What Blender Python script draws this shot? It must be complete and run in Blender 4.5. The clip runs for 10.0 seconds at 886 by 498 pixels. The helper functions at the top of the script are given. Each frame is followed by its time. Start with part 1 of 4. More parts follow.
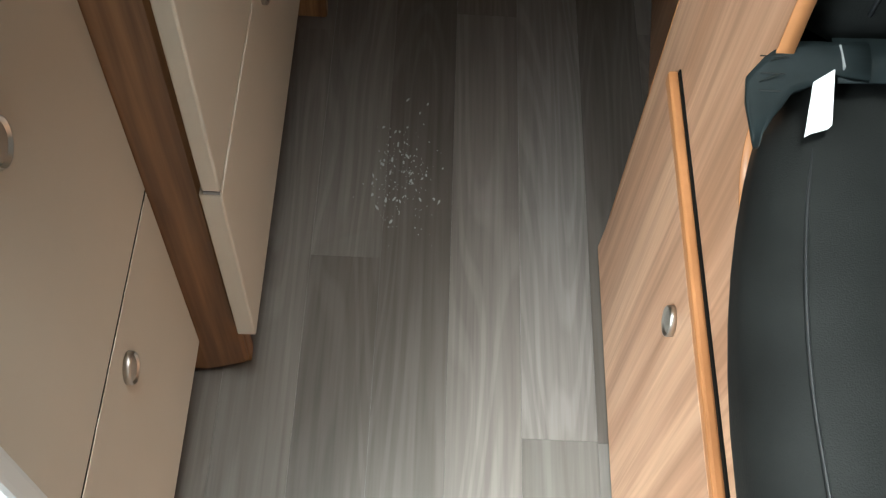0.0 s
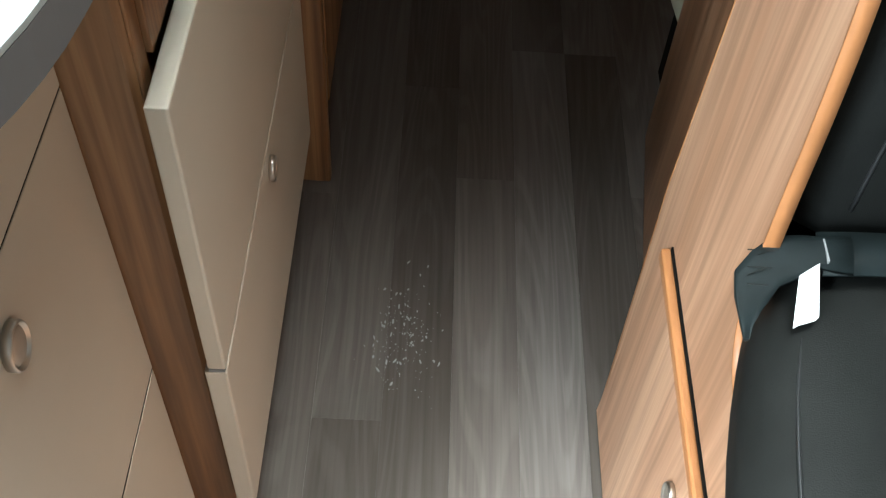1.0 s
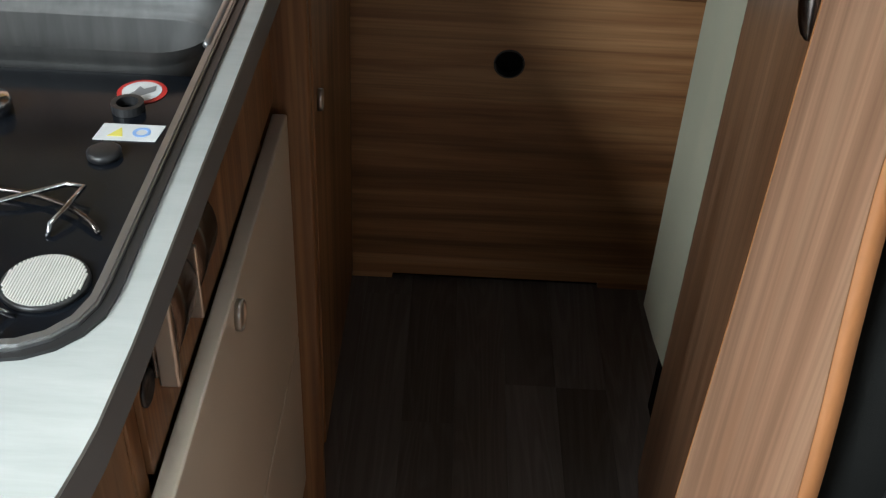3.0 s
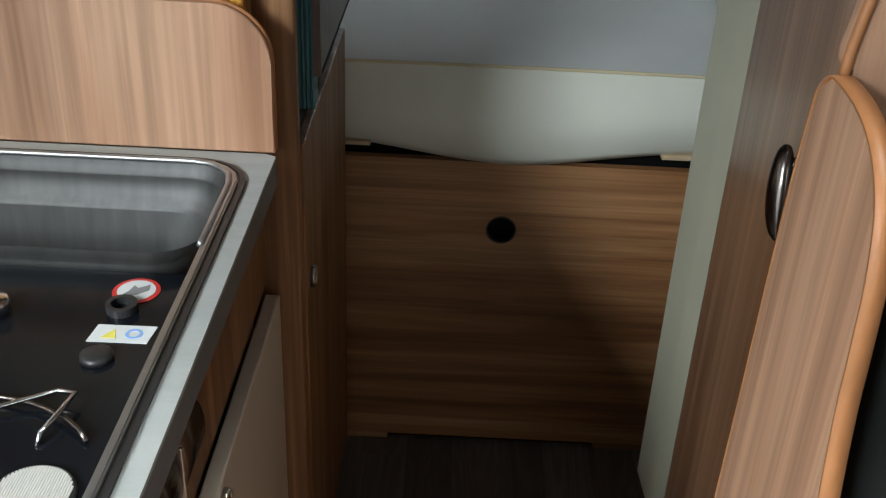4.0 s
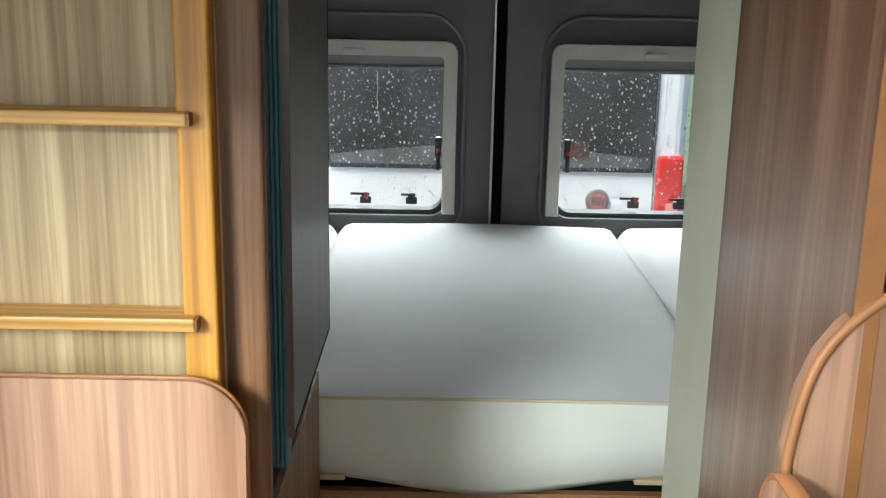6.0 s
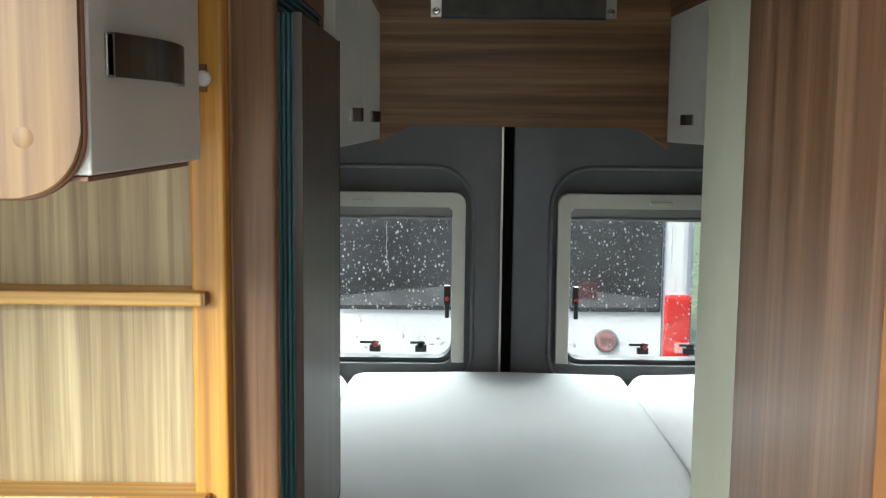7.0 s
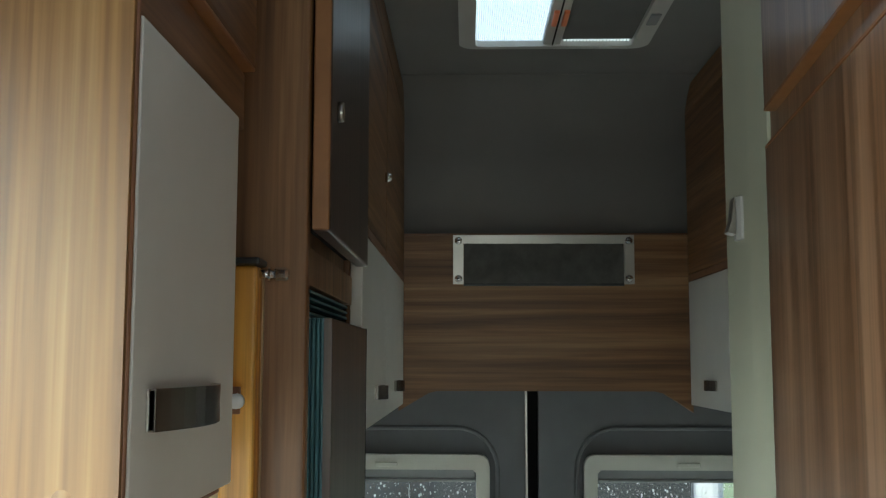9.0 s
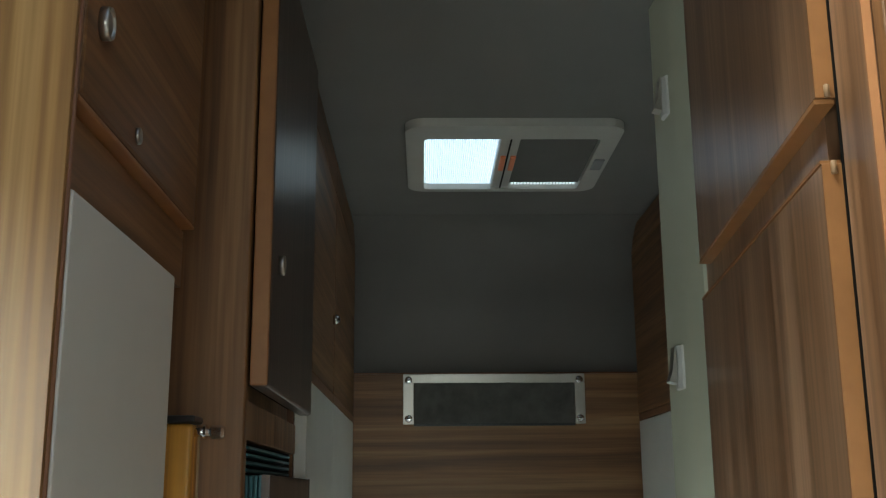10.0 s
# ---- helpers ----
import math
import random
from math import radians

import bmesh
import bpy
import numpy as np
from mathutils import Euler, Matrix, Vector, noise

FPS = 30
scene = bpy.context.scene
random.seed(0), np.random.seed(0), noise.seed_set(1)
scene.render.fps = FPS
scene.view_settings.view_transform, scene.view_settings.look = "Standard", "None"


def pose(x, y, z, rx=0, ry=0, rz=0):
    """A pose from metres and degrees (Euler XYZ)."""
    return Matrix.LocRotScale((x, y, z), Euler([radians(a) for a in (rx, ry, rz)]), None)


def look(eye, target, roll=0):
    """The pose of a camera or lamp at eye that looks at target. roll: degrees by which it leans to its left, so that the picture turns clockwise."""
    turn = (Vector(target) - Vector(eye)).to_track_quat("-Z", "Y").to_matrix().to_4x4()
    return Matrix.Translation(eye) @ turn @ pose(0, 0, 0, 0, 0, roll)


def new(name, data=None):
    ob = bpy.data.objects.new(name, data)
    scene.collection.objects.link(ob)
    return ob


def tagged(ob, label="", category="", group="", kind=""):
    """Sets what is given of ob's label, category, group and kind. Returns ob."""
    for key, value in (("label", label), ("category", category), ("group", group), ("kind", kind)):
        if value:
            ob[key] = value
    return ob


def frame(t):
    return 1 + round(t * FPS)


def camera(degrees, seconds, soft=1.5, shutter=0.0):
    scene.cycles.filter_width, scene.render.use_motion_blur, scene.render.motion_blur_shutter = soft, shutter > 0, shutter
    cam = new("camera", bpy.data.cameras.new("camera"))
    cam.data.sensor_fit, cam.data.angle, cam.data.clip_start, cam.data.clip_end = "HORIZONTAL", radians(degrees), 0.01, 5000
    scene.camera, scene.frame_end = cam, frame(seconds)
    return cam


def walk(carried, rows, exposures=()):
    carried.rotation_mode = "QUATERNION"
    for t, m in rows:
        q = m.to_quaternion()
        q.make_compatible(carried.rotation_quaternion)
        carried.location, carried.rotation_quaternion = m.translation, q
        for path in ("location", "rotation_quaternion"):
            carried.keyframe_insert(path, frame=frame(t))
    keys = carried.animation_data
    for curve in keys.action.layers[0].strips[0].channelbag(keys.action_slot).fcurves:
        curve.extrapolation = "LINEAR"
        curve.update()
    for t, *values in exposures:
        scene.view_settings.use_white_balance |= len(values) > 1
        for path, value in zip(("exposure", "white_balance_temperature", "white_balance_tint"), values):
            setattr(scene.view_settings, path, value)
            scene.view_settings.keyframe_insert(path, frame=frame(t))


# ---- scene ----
cam = camera(45.9, 10.0, soft=1.25)
PATH = [
    (0, (-0.086, 0.66, 1.125), (-0.036, 1.68, -0.596), 5.1),
    (0.5, (-0.089, 0.67, 1.146), (-0.042, 1.799, -0.505), 4.9),
    (1, (-0.09, 0.679, 1.166), (-0.05, 1.907, -0.412), 4.4),
    (1.5, (-0.089, 0.687, 1.193), (-0.058, 2.01, -0.307), 3.8),
    (2, (-0.09, 0.699, 1.216), (-0.066, 2.114, -0.196), 3.5),
    (2.5, (-0.09, 0.711, 1.243), (-0.072, 2.213, -0.078), 3.4),
    (2.7, (-0.089, 0.713, 1.249), (-0.073, 2.254, -0.026), 3.3),
    (3.8, (-0.069, 0.723, 1.309), (-0.081, 2.436, 0.277), 2.8),
    (4, (-0.071, 0.722, 1.316), (-0.08, 2.459, 0.326), 2.7),
    (4.5, (-0.07, 0.724, 1.338), (-0.077, 2.525, 0.467), 2.5),
    (5, (-0.066, 0.725, 1.363), (-0.066, 2.579, 0.615), 2.1),
    (5.5, (-0.068, 0.728, 1.382), (-0.049, 2.629, 0.762), 1.9),
    (5.7, (-0.063, 0.717, 1.39), (-0.046, 2.636, 0.825), 1.5),
    (6.8, (-0.071, 0.712, 1.432), (-0.062, 2.69, 1.139), 0.9),
    (7, (-0.069, 0.711, 1.441), (-0.073, 2.697, 1.204), 0.6),
    (7.5, (-0.075, 0.711, 1.461), (-0.128, 2.708, 1.355), 0.2),
    (8, (-0.084, 0.712, 1.48), (-0.183, 2.71, 1.49), 0.1),
    (8.5, (-0.084, 0.707, 1.497), (-0.18, 2.702, 1.612), 0.4),
    (9, (-0.077, 0.702, 1.507), (-0.121, 2.69, 1.719), 0.1),
    (9.5, (-0.064, 0.697, 1.518), (-0.054, 2.672, 1.834), -0.1),
    (10, (-0.06, 0.697, 1.532), (-0.022, 2.645, 1.985), -0.4),
]
EXPOSURES = [(0, 0.40, 5950, -4), (0.5, 0.63, 5900, -4), (1, 0.74, 5850, -4), (1.5, 0.35, 5950, -2), (2.0, -0.52, 6050, 0), (2.5, -0.24, 6100, 3), (4.0, -0.02, 6200, 3), (4.5, 0.05, 6200, 3), (5.0, 0.46, 6230, 3), (5.5, 0.66, 6250, 3), (7.0, 1.10, 6250, 1), (8.5, 1.10, 6150, -6), (10, 1.18, 6050, -9)]
walk(cam, [(t, look(eye, target, roll)) for t, eye, target, roll in PATH], EXPOSURES)

# ---- light ----
world = bpy.data.worlds.new("world")
scene.world = world
world.use_nodes = True
wn = world.node_tree
sky = wn.nodes.new("ShaderNodeTexSky")
sky.sky_type, sky.sun_disc = "NISHITA", False
sky.sun_elevation, sky.sun_rotation = radians(50), radians(250)
sky.air_density, sky.dust_density, sky.ozone_density = 1.0, 5.0, 1.0
wn.links.new(sky.outputs[0], wn.nodes["Background"].inputs[0])
wn.nodes["Background"].inputs[1].default_value = 0.15

sun_data = bpy.data.lights.new("sun", "SUN")
sun_data.energy, sun_data.angle, sun_data.color = 2.2, radians(20), (1.0, 0.96, 0.9)
sun = new("sun", sun_data)
sun.matrix_world = look((-6, -4, 9), (0, 0, 0))


def area_light(name, eye, target, w, h, watts, tone):
    d = bpy.data.lights.new(name, "AREA")
    d.shape, d.size, d.size_y, d.energy, d.color = "RECTANGLE", w, h, watts, tone
    ob = new(name, d)
    ob.matrix_world = look(eye, target)
    return ob


area_light("sliding_door_sky", (-1.38, -0.80, 2.28), (-0.10, 0.80, 0.3), 0.9, 0.9, 180, (0.94, 0.97, 1.0))
area_light("sliding_door_daylight", (-0.90, 0.05, 0.78), (0.4, 0.25, 0.78), 1.1, 1.1, 9, (0.94, 0.97, 1.0))
area_light("windscreen_daylight", (0.1, -2.1, 1.3), (0.1, 1.5, 1.0), 1.5, 0.6, 10, (1.0, 0.98, 0.94))
# Narrow lamp in an unseen roof opening, added to brighten the near floor.
floor_light = area_light("front_rooflight_daylight", (0.06, 0.98, 2.19), (0.05, 0.90, 0.0), 0.40, 0.40, 2.4, (1.0, 0.985, 0.95))
floor_light.data.spread = radians(40)
area_light("rear_sky", (0.10, 4.25, 1.33), (0.10, 2.7, 0.62), 1.7, 0.42, 23, (0.94, 0.98, 1.0))


# ---- materials ----
def node(nt, kind, **inputs):
    n = nt.nodes.new(kind)
    for k, v in inputs.items():
        n.inputs[k].default_value = v
    return n


def base_material(name, rough=0.5, metal=0.0):
    m = bpy.data.materials.new(name)
    m.use_nodes = True
    b = m.node_tree.nodes["Principled BSDF"]
    b.inputs["Roughness"].default_value, b.inputs["Metallic"].default_value = rough, metal
    return m, m.node_tree, b


def stretched(nt, scale, vary=True):
    """World-space coordinates, stretched along the grain and shifted from piece to piece."""
    geo = nt.nodes.new("ShaderNodeNewGeometry")
    mp = nt.nodes.new("ShaderNodeMapping")
    mp.inputs["Scale"].default_value = scale
    nt.links.new(geo.outputs["Position"], mp.inputs["Vector"])
    if vary:
        info = nt.nodes.new("ShaderNodeObjectInfo")
        mul = nt.nodes.new("ShaderNodeVectorMath")
        mul.operation = "MULTIPLY"
        cmb = nt.nodes.new("ShaderNodeCombineXYZ")
        for i in range(3):
            nt.links.new(info.outputs["Random"], cmb.inputs[i])
        nt.links.new(cmb.outputs[0], mul.inputs[0])
        mul.inputs[1].default_value = (7.3, 11.1, 5.7)
        nt.links.new(mul.outputs[0], mp.inputs["Location"])
    return mp.outputs[0]


def ramp(nt, fac, stops):
    r = nt.nodes.new("ShaderNodeValToRGB")
    while len(r.color_ramp.elements) < len(stops):
        r.color_ramp.elements.new(0.5)
    for e, (p, c) in zip(r.color_ramp.elements, stops):
        e.position, e.color = p, (*c, 1)
    nt.links.new(fac, r.inputs[0])
    return r.outputs[0]


def mix(nt, kind, fac, a, b):
    n = nt.nodes.new("ShaderNodeMix")
    n.data_type, n.blend_type = "RGBA", kind
    for sock, v in ((n.inputs[0], fac), (n.inputs[6], a), (n.inputs[7], b)):
        if isinstance(v, (int, float)):
            sock.default_value = v
        elif isinstance(v, tuple):
            sock.default_value = (*v, 1)
        else:
            nt.links.new(v, sock)
    return n.outputs[2]


def bump(nt, b, height, strength, distance=0.001):
    n = node(nt, "ShaderNodeBump", Strength=strength, Distance=distance)
    nt.links.new(height, n.inputs["Height"])
    nt.links.new(n.outputs[0], b.inputs["Normal"])


def noise_at(nt, vec, scale, detail=3.0, rough=0.55, distortion=0.0):
    n = node(nt, "ShaderNodeTexNoise", Scale=scale, Detail=detail, Roughness=rough, Distortion=distortion)
    nt.links.new(vec, n.inputs["Vector"])
    return n.outputs["Fac"]


def wood(name, axis, dark, mid, light, rough=0.48, bands=16.0, pores=0.55, streaks=0.75):
    """Decor laminate: broad bands and fine pores that run along the axis."""
    m, nt, b = base_material(name, rough)
    i = "xyz".index(axis)
    wide, fine = [bands] * 3, [190.0] * 3
    wide[i], fine[i] = 0.7, 5.0
    v1, v2 = stretched(nt, wide), stretched(nt, fine)
    n1, n2 = noise_at(nt, v1, 1.0, 5.0, 0.62, 0.6), noise_at(nt, v2, 1.0, 2.0, 0.5)
    c1 = ramp(nt, n1, [(0.34, dark), (0.5, mid), (0.66, light)])
    c2 = ramp(nt, n2, [(0.36, (0.70, 0.66, 0.62)), (0.56, (1, 1, 1))])
    mid_scale = [bands * 3.6] * 3
    mid_scale[i] = 0.9
    n3 = noise_at(nt, stretched(nt, mid_scale), 1.0, 3.0, 0.6, 0.25)
    c3 = ramp(nt, n3, [(0.30, (0.58, 0.52, 0.48)), (0.50, (1.0, 1.0, 1.0)), (0.68, (1.30, 1.32, 1.34))])
    col = mix(nt, "MULTIPLY", pores, c1, c2)
    col = mix(nt, "MULTIPLY", streaks, col, c3)
    nt.links.new(col, b.inputs["Base Color"])
    bump(nt, b, n2, 0.10, 0.0004)
    return m


def plain(name, colour, rough=0.5, metal=0.0, vary=0.06, scale=9.0, grain=0.04, coat=0.0, shine=0.5):
    m, nt, b = base_material(name, rough, metal)
    v = stretched(nt, (1, 1, 1))
    n1, n2 = noise_at(nt, v, scale, 4.0), noise_at(nt, v, scale * 45, 2.0)
    lo = tuple(c * (1 - vary) for c in colour)
    hi = tuple(min(1, c * (1 + vary)) for c in colour)
    nt.links.new(ramp(nt, n1, [(0.3, lo), (0.7, hi)]), b.inputs["Base Color"])
    if grain:
        bump(nt, b, n2, grain, 0.0006)
    b.inputs["Coat Weight"].default_value = coat
    b.inputs["Specular IOR Level"].default_value = shine
    return m


WALNUT = ((0.126, 0.054, 0.018), (0.212, 0.100, 0.038), (0.308, 0.164, 0.072))
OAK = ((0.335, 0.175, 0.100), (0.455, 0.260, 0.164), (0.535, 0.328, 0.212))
TEAK = ((0.165, 0.076, 0.021), (0.262, 0.134, 0.044), (0.372, 0.212, 0.080))
M_WOOD_V = wood("walnut_upright", "z", *WALNUT, pores=0.85)
M_WOOD_Y = wood("walnut_lengthwise", "y", *WALNUT, pores=0.85)
# Same walnut, raised and reddened: light on the bed base put in the colour.
M_LIT_WOOD_X = wood("lit_walnut_crosswise", "x", (0.165, 0.068, 0.024), (0.265, 0.124, 0.050), (0.370, 0.198, 0.090), bands=12.0, pores=0.55, streaks=1.0)
M_WASH = wood("satin_walnut_upright", "z", (0.140, 0.066, 0.032), (0.222, 0.114, 0.060), (0.312, 0.175, 0.102), rough=0.30, pores=0.8)
M_BOARD = wood("banded_walnut_crosswise", "x", (0.105, 0.044, 0.014), (0.215, 0.102, 0.038), (0.330, 0.180, 0.078), bands=20.0, streaks=0.7)
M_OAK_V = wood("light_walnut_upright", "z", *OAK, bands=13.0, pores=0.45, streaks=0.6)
# Paler, yellower copy for the end panel's lit area behind the ladder.
M_LIT_PANEL_V = wood("lit_panel_upright", "z", (0.33, 0.230, 0.112), (0.44, 0.33, 0.172), (0.54, 0.425, 0.240), bands=36.0, pores=0.7, streaks=0.5)
M_TEAK_V = wood("honey_walnut_upright", "z", *TEAK, bands=18.0, pores=0.7)
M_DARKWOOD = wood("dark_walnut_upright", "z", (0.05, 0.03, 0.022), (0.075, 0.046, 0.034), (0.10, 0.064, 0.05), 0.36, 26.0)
M_EDGE = plain("edge_banding", (0.36, 0.152, 0.058), 0.45, vary=0.10, scale=30)
M_EDGE_MID = plain("brown_edge_banding", (0.27, 0.112, 0.034), 0.45, vary=0.12, scale=30)
M_EDGE_DARK = plain("dark_edge_banding", (0.20, 0.085, 0.04), 0.45, vary=0.10, scale=30)
M_PINE = wood("pine", "z", (0.48, 0.215, 0.030), (0.59, 0.285, 0.044), (0.67, 0.355, 0.068), 0.4, 30.0)
M_PINE_X = wood("pine_rung", "x", (0.50, 0.26, 0.055), (0.60, 0.33, 0.075), (0.68, 0.41, 0.115), 0.4, 30.0)
M_CREAM = plain("cream_laminate", (0.52, 0.46, 0.38), 0.38, vary=0.03, scale=5, grain=0.03)
M_WHITE = plain("matt_white_laminate", (0.62, 0.60, 0.56), 0.45, vary=0.03, grain=0.03)
M_GREYCREAM = plain("grey_cream_panel", (0.45, 0.44, 0.335), 0.55, vary=0.04, grain=0.08)
M_CAP = plain("beige_cap", (0.27, 0.155, 0.075), 0.45, vary=0.05)
# Near-black: shade of gaps and recesses put in as colour; also rubber, plinths.
M_DARK = plain("gap_shade_black", (0.004, 0.0038, 0.0036), 0.8, shine=0.1)
M_BLACK = plain("black_plastic", (0.02, 0.02, 0.021), 0.4)
M_CHROME = plain("chrome", (0.72, 0.72, 0.72), 0.16, 1.0, vary=0.05, grain=0)
M_NICKEL = plain("satin_nickel", (0.50, 0.47, 0.43), 0.34, 1.0, vary=0.08, grain=0.02)
M_LOCKFACE = plain("dull_nickel", (0.44, 0.40, 0.35), 0.5, 0.8, vary=0.08, grain=0.02)
M_GUN = plain("dark_chrome", (0.15, 0.13, 0.12), 0.25, 1.0, vary=0.1, grain=0)
M_EDGEGREY = plain("worktop_edge", (0.13, 0.13, 0.135), 0.5, vary=0.06, grain=0.04)
M_FABRIC = plain("bed_fabric", (0.72, 0.72, 0.71), 0.85, vary=0.03, scale=3.5, grain=0.25)
M_FABRIC_SIDE = plain("bed_border_fabric", (0.68, 0.69, 0.61), 0.85, vary=0.04, scale=6, grain=0.25)
M_PIPING = plain("piping", (0.60, 0.52, 0.34), 0.8)
M_LEATHER = plain("black_leatherette", (0.0096, 0.0100, 0.0096), 0.55, vary=0.25, scale=18, grain=0.45, shine=0.14)
M_WEB = plain("belt_webbing", (0.009, 0.0125, 0.0135), 0.5, vary=0.3, scale=60, grain=0.4, shine=0.16)
M_LABEL = plain("white_label", (0.66, 0.67, 0.67), 0.6, vary=0.02)
M_LINING = plain("grey_door_lining", (0.128, 0.128, 0.135), 0.55, vary=0.06, scale=12, grain=0.3)
M_BLINDFRAME = plain("blind_frame", (0.58, 0.56, 0.50), 0.42, vary=0.03)
M_BLIND = plain("blind_cassette", (0.22, 0.22, 0.225), 0.5)
M_HEADLINER = plain("grey_headliner", (0.188, 0.176, 0.166), 0.95, vary=0.05, scale=5, grain=0.4)
M_SKYFRAME = plain("rooflight_frame", (0.45, 0.43, 0.40), 0.4)
M_TEAL = plain("teal_gasket", (0.040, 0.130, 0.155), 0.42, vary=0.10)
M_RED = plain("red_plastic", (0.55, 0.03, 0.025), 0.3)
M_PRINT_Y = plain("yellow_print", (0.75, 0.66, 0.12), 0.6)
M_PRINT_B = plain("blue_print", (0.25, 0.42, 0.75), 0.6)
M_VANWHITE = plain("white_paint", (0.80, 0.81, 0.82), 0.25, vary=0.02, grain=0, coat=0.4)
M_GROUND = plain("asphalt", (0.06, 0.06, 0.06), 0.8, vary=0.25, scale=20, grain=0.5)
M_GRASS = plain("grass", (0.13, 0.17, 0.10), 0.9, vary=0.4, scale=25, grain=0.6)
M_SHELL = plain("wall_lining", (0.36, 0.35, 0.33), 0.8, vary=0.04, grain=0.2)
M_RAIN = plain("pale_raindrop", (0.78, 0.79, 0.80), 0.2, vary=0.1)
M_DROP = plain("dried_water_spots", (0.36, 0.36, 0.36), 0.25, vary=0.1)
M_MESHGREY = plain("grey_felt", (0.10, 0.095, 0.085), 0.8, vary=0.25, scale=28, grain=0.5)


def brushed_steel(name):
    m, nt, b = base_material(name, 0.58, 0.85)
    n1 = noise_at(nt, stretched(nt, (90, 90, 3)), 1.0, 2.0)
    nt.links.new(ramp(nt, n1, [(0.2, (0.080, 0.080, 0.079)), (0.8, (0.118, 0.117, 0.114))]), b.inputs["Base Color"])
    bump(nt, b, n1, 0.05, 0.0003)
    return m


M_STEEL = brushed_steel("brushed_steel")
M_RIM = plain("satin_steel_rim", (0.40, 0.40, 0.40), 0.38, 0.9, vary=0.05, grain=0.02)


def worktop_material():
    m, nt, b = base_material("pale_worktop", 0.48)
    n1 = noise_at(nt, stretched(nt, (7, 60, 10)), 1.0, 5.0, 0.6)
    n2 = noise_at(nt, stretched(nt, (40, 260, 40)), 1.0, 2.0)
    c = ramp(nt, n1, [(0.3, (0.335, 0.358, 0.350)), (0.7, (0.410, 0.433, 0.424))])
    nt.links.new(mix(nt, "MULTIPLY", 0.25, c, ramp(nt, n2, [(0.35, (0.85, 0.85, 0.84)), (0.6, (1, 1, 1))])), b.inputs["Base Color"])
    bump(nt, b, n2, 0.06, 0.0003)
    return m


M_WORKTOP = worktop_material()


def plank_material():
    """Grey-brown vinyl plank with flame grain; each plank takes its own tone."""
    m, nt, b = base_material("floor_plank", 0.4)
    b.inputs["Specular IOR Level"].default_value = 0.35
    v = stretched(nt, (7.5, 0.8, 1.0))
    rings = noise_at(nt, v, 1.2, 1.5, 0.4, 0.9)
    w = nt.nodes.new("ShaderNodeMath")
    w.operation = "MULTIPLY"
    w.inputs[1].default_value = 75.0
    nt.links.new(rings, w.inputs[0])
    s = nt.nodes.new("ShaderNodeMath")
    s.operation = "SINE"
    nt.links.new(w.outputs[0], s.inputs[0])
    fine = noise_at(nt, stretched(nt, (170, 5, 1)), 1.0, 3.0)
    broad = noise_at(nt, stretched(nt, (14, 1.1, 1)), 1.0, 4.0)
    info = nt.nodes.new("ShaderNodeObjectInfo")
    tone = ramp(nt, info.outputs["Random"], [(0.0, (0.092, 0.076, 0.065)), (0.3, (0.140, 0.125, 0.114)), (0.6, (0.122, 0.097, 0.082)), (1.0, (0.176, 0.157, 0.146))])
    c = mix(nt, "MULTIPLY", 0.32, tone, ramp(nt, s.outputs[0], [(0.0, (0.68, 0.65, 0.62)), (0.75, (1.15, 1.15, 1.16))]))
    c = mix(nt, "MULTIPLY", 0.6, c, ramp(nt, fine, [(0.32, (0.76, 0.74, 0.72)), (0.6, (1.1, 1.1, 1.1))]))
    c = mix(nt, "MULTIPLY", 0.5, c, ramp(nt, broad, [(0.3, (0.72, 0.70, 0.68)), (0.7, (1.2, 1.2, 1.22))]))
    nt.links.new(c, b.inputs["Base Color"])
    rr = nt.nodes.new("ShaderNodeMapRange")
    rr.inputs["To Min"].default_value, rr.inputs["To Max"].default_value = 0.34, 0.48
    nt.links.new(fine, rr.inputs["Value"])
    nt.links.new(rr.outputs[0], b.inputs["Roughness"])
    bump(nt, b, fine, 0.12, 0.0003)
    return m


M_PLANK = plank_material()


def glass(name, tint=(1, 1, 1), rough=0.0):
    m, nt, b = base_material(name, rough)
    b.inputs["Base Color"].default_value = (*tint, 1)
    b.inputs["Transmission Weight"].default_value = 1.0
    b.inputs["IOR"].default_value = 1.45
    return m


M_GLASS = glass("window_glass", (0.96, 0.98, 0.98))
M_DARKGLASS = plain("tinted_glass", (0.055, 0.057, 0.060), 0.10, vary=0.45, scale=2.2, grain=0)
M_HOBGLASS = plain("black_enamel", (0.0055, 0.0068, 0.0095), 0.16, vary=0.2, scale=6, grain=0, shine=0.3)


def glowing_panel(name, colour, strength):
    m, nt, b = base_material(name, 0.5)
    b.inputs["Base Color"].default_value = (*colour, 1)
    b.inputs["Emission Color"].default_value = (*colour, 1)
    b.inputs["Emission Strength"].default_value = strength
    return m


# Emission stands in for daylight through the blind; the second tone is fold shade.
M_PLEAT = glowing_panel("daylit_pleated_blind", (0.88, 0.93, 1.0), 0.34)
M_PLEAT_SHADE = glowing_panel("shaded_pleat_fold", (0.74, 0.83, 1.0), 0.17)


# ---- building helpers ----
def thing(name, at, label, category, group="", kind=""):
    ob = new(name)
    ob.location = at
    ob.empty_display_size = 0.05
    return tagged(ob, label, category, group, kind)


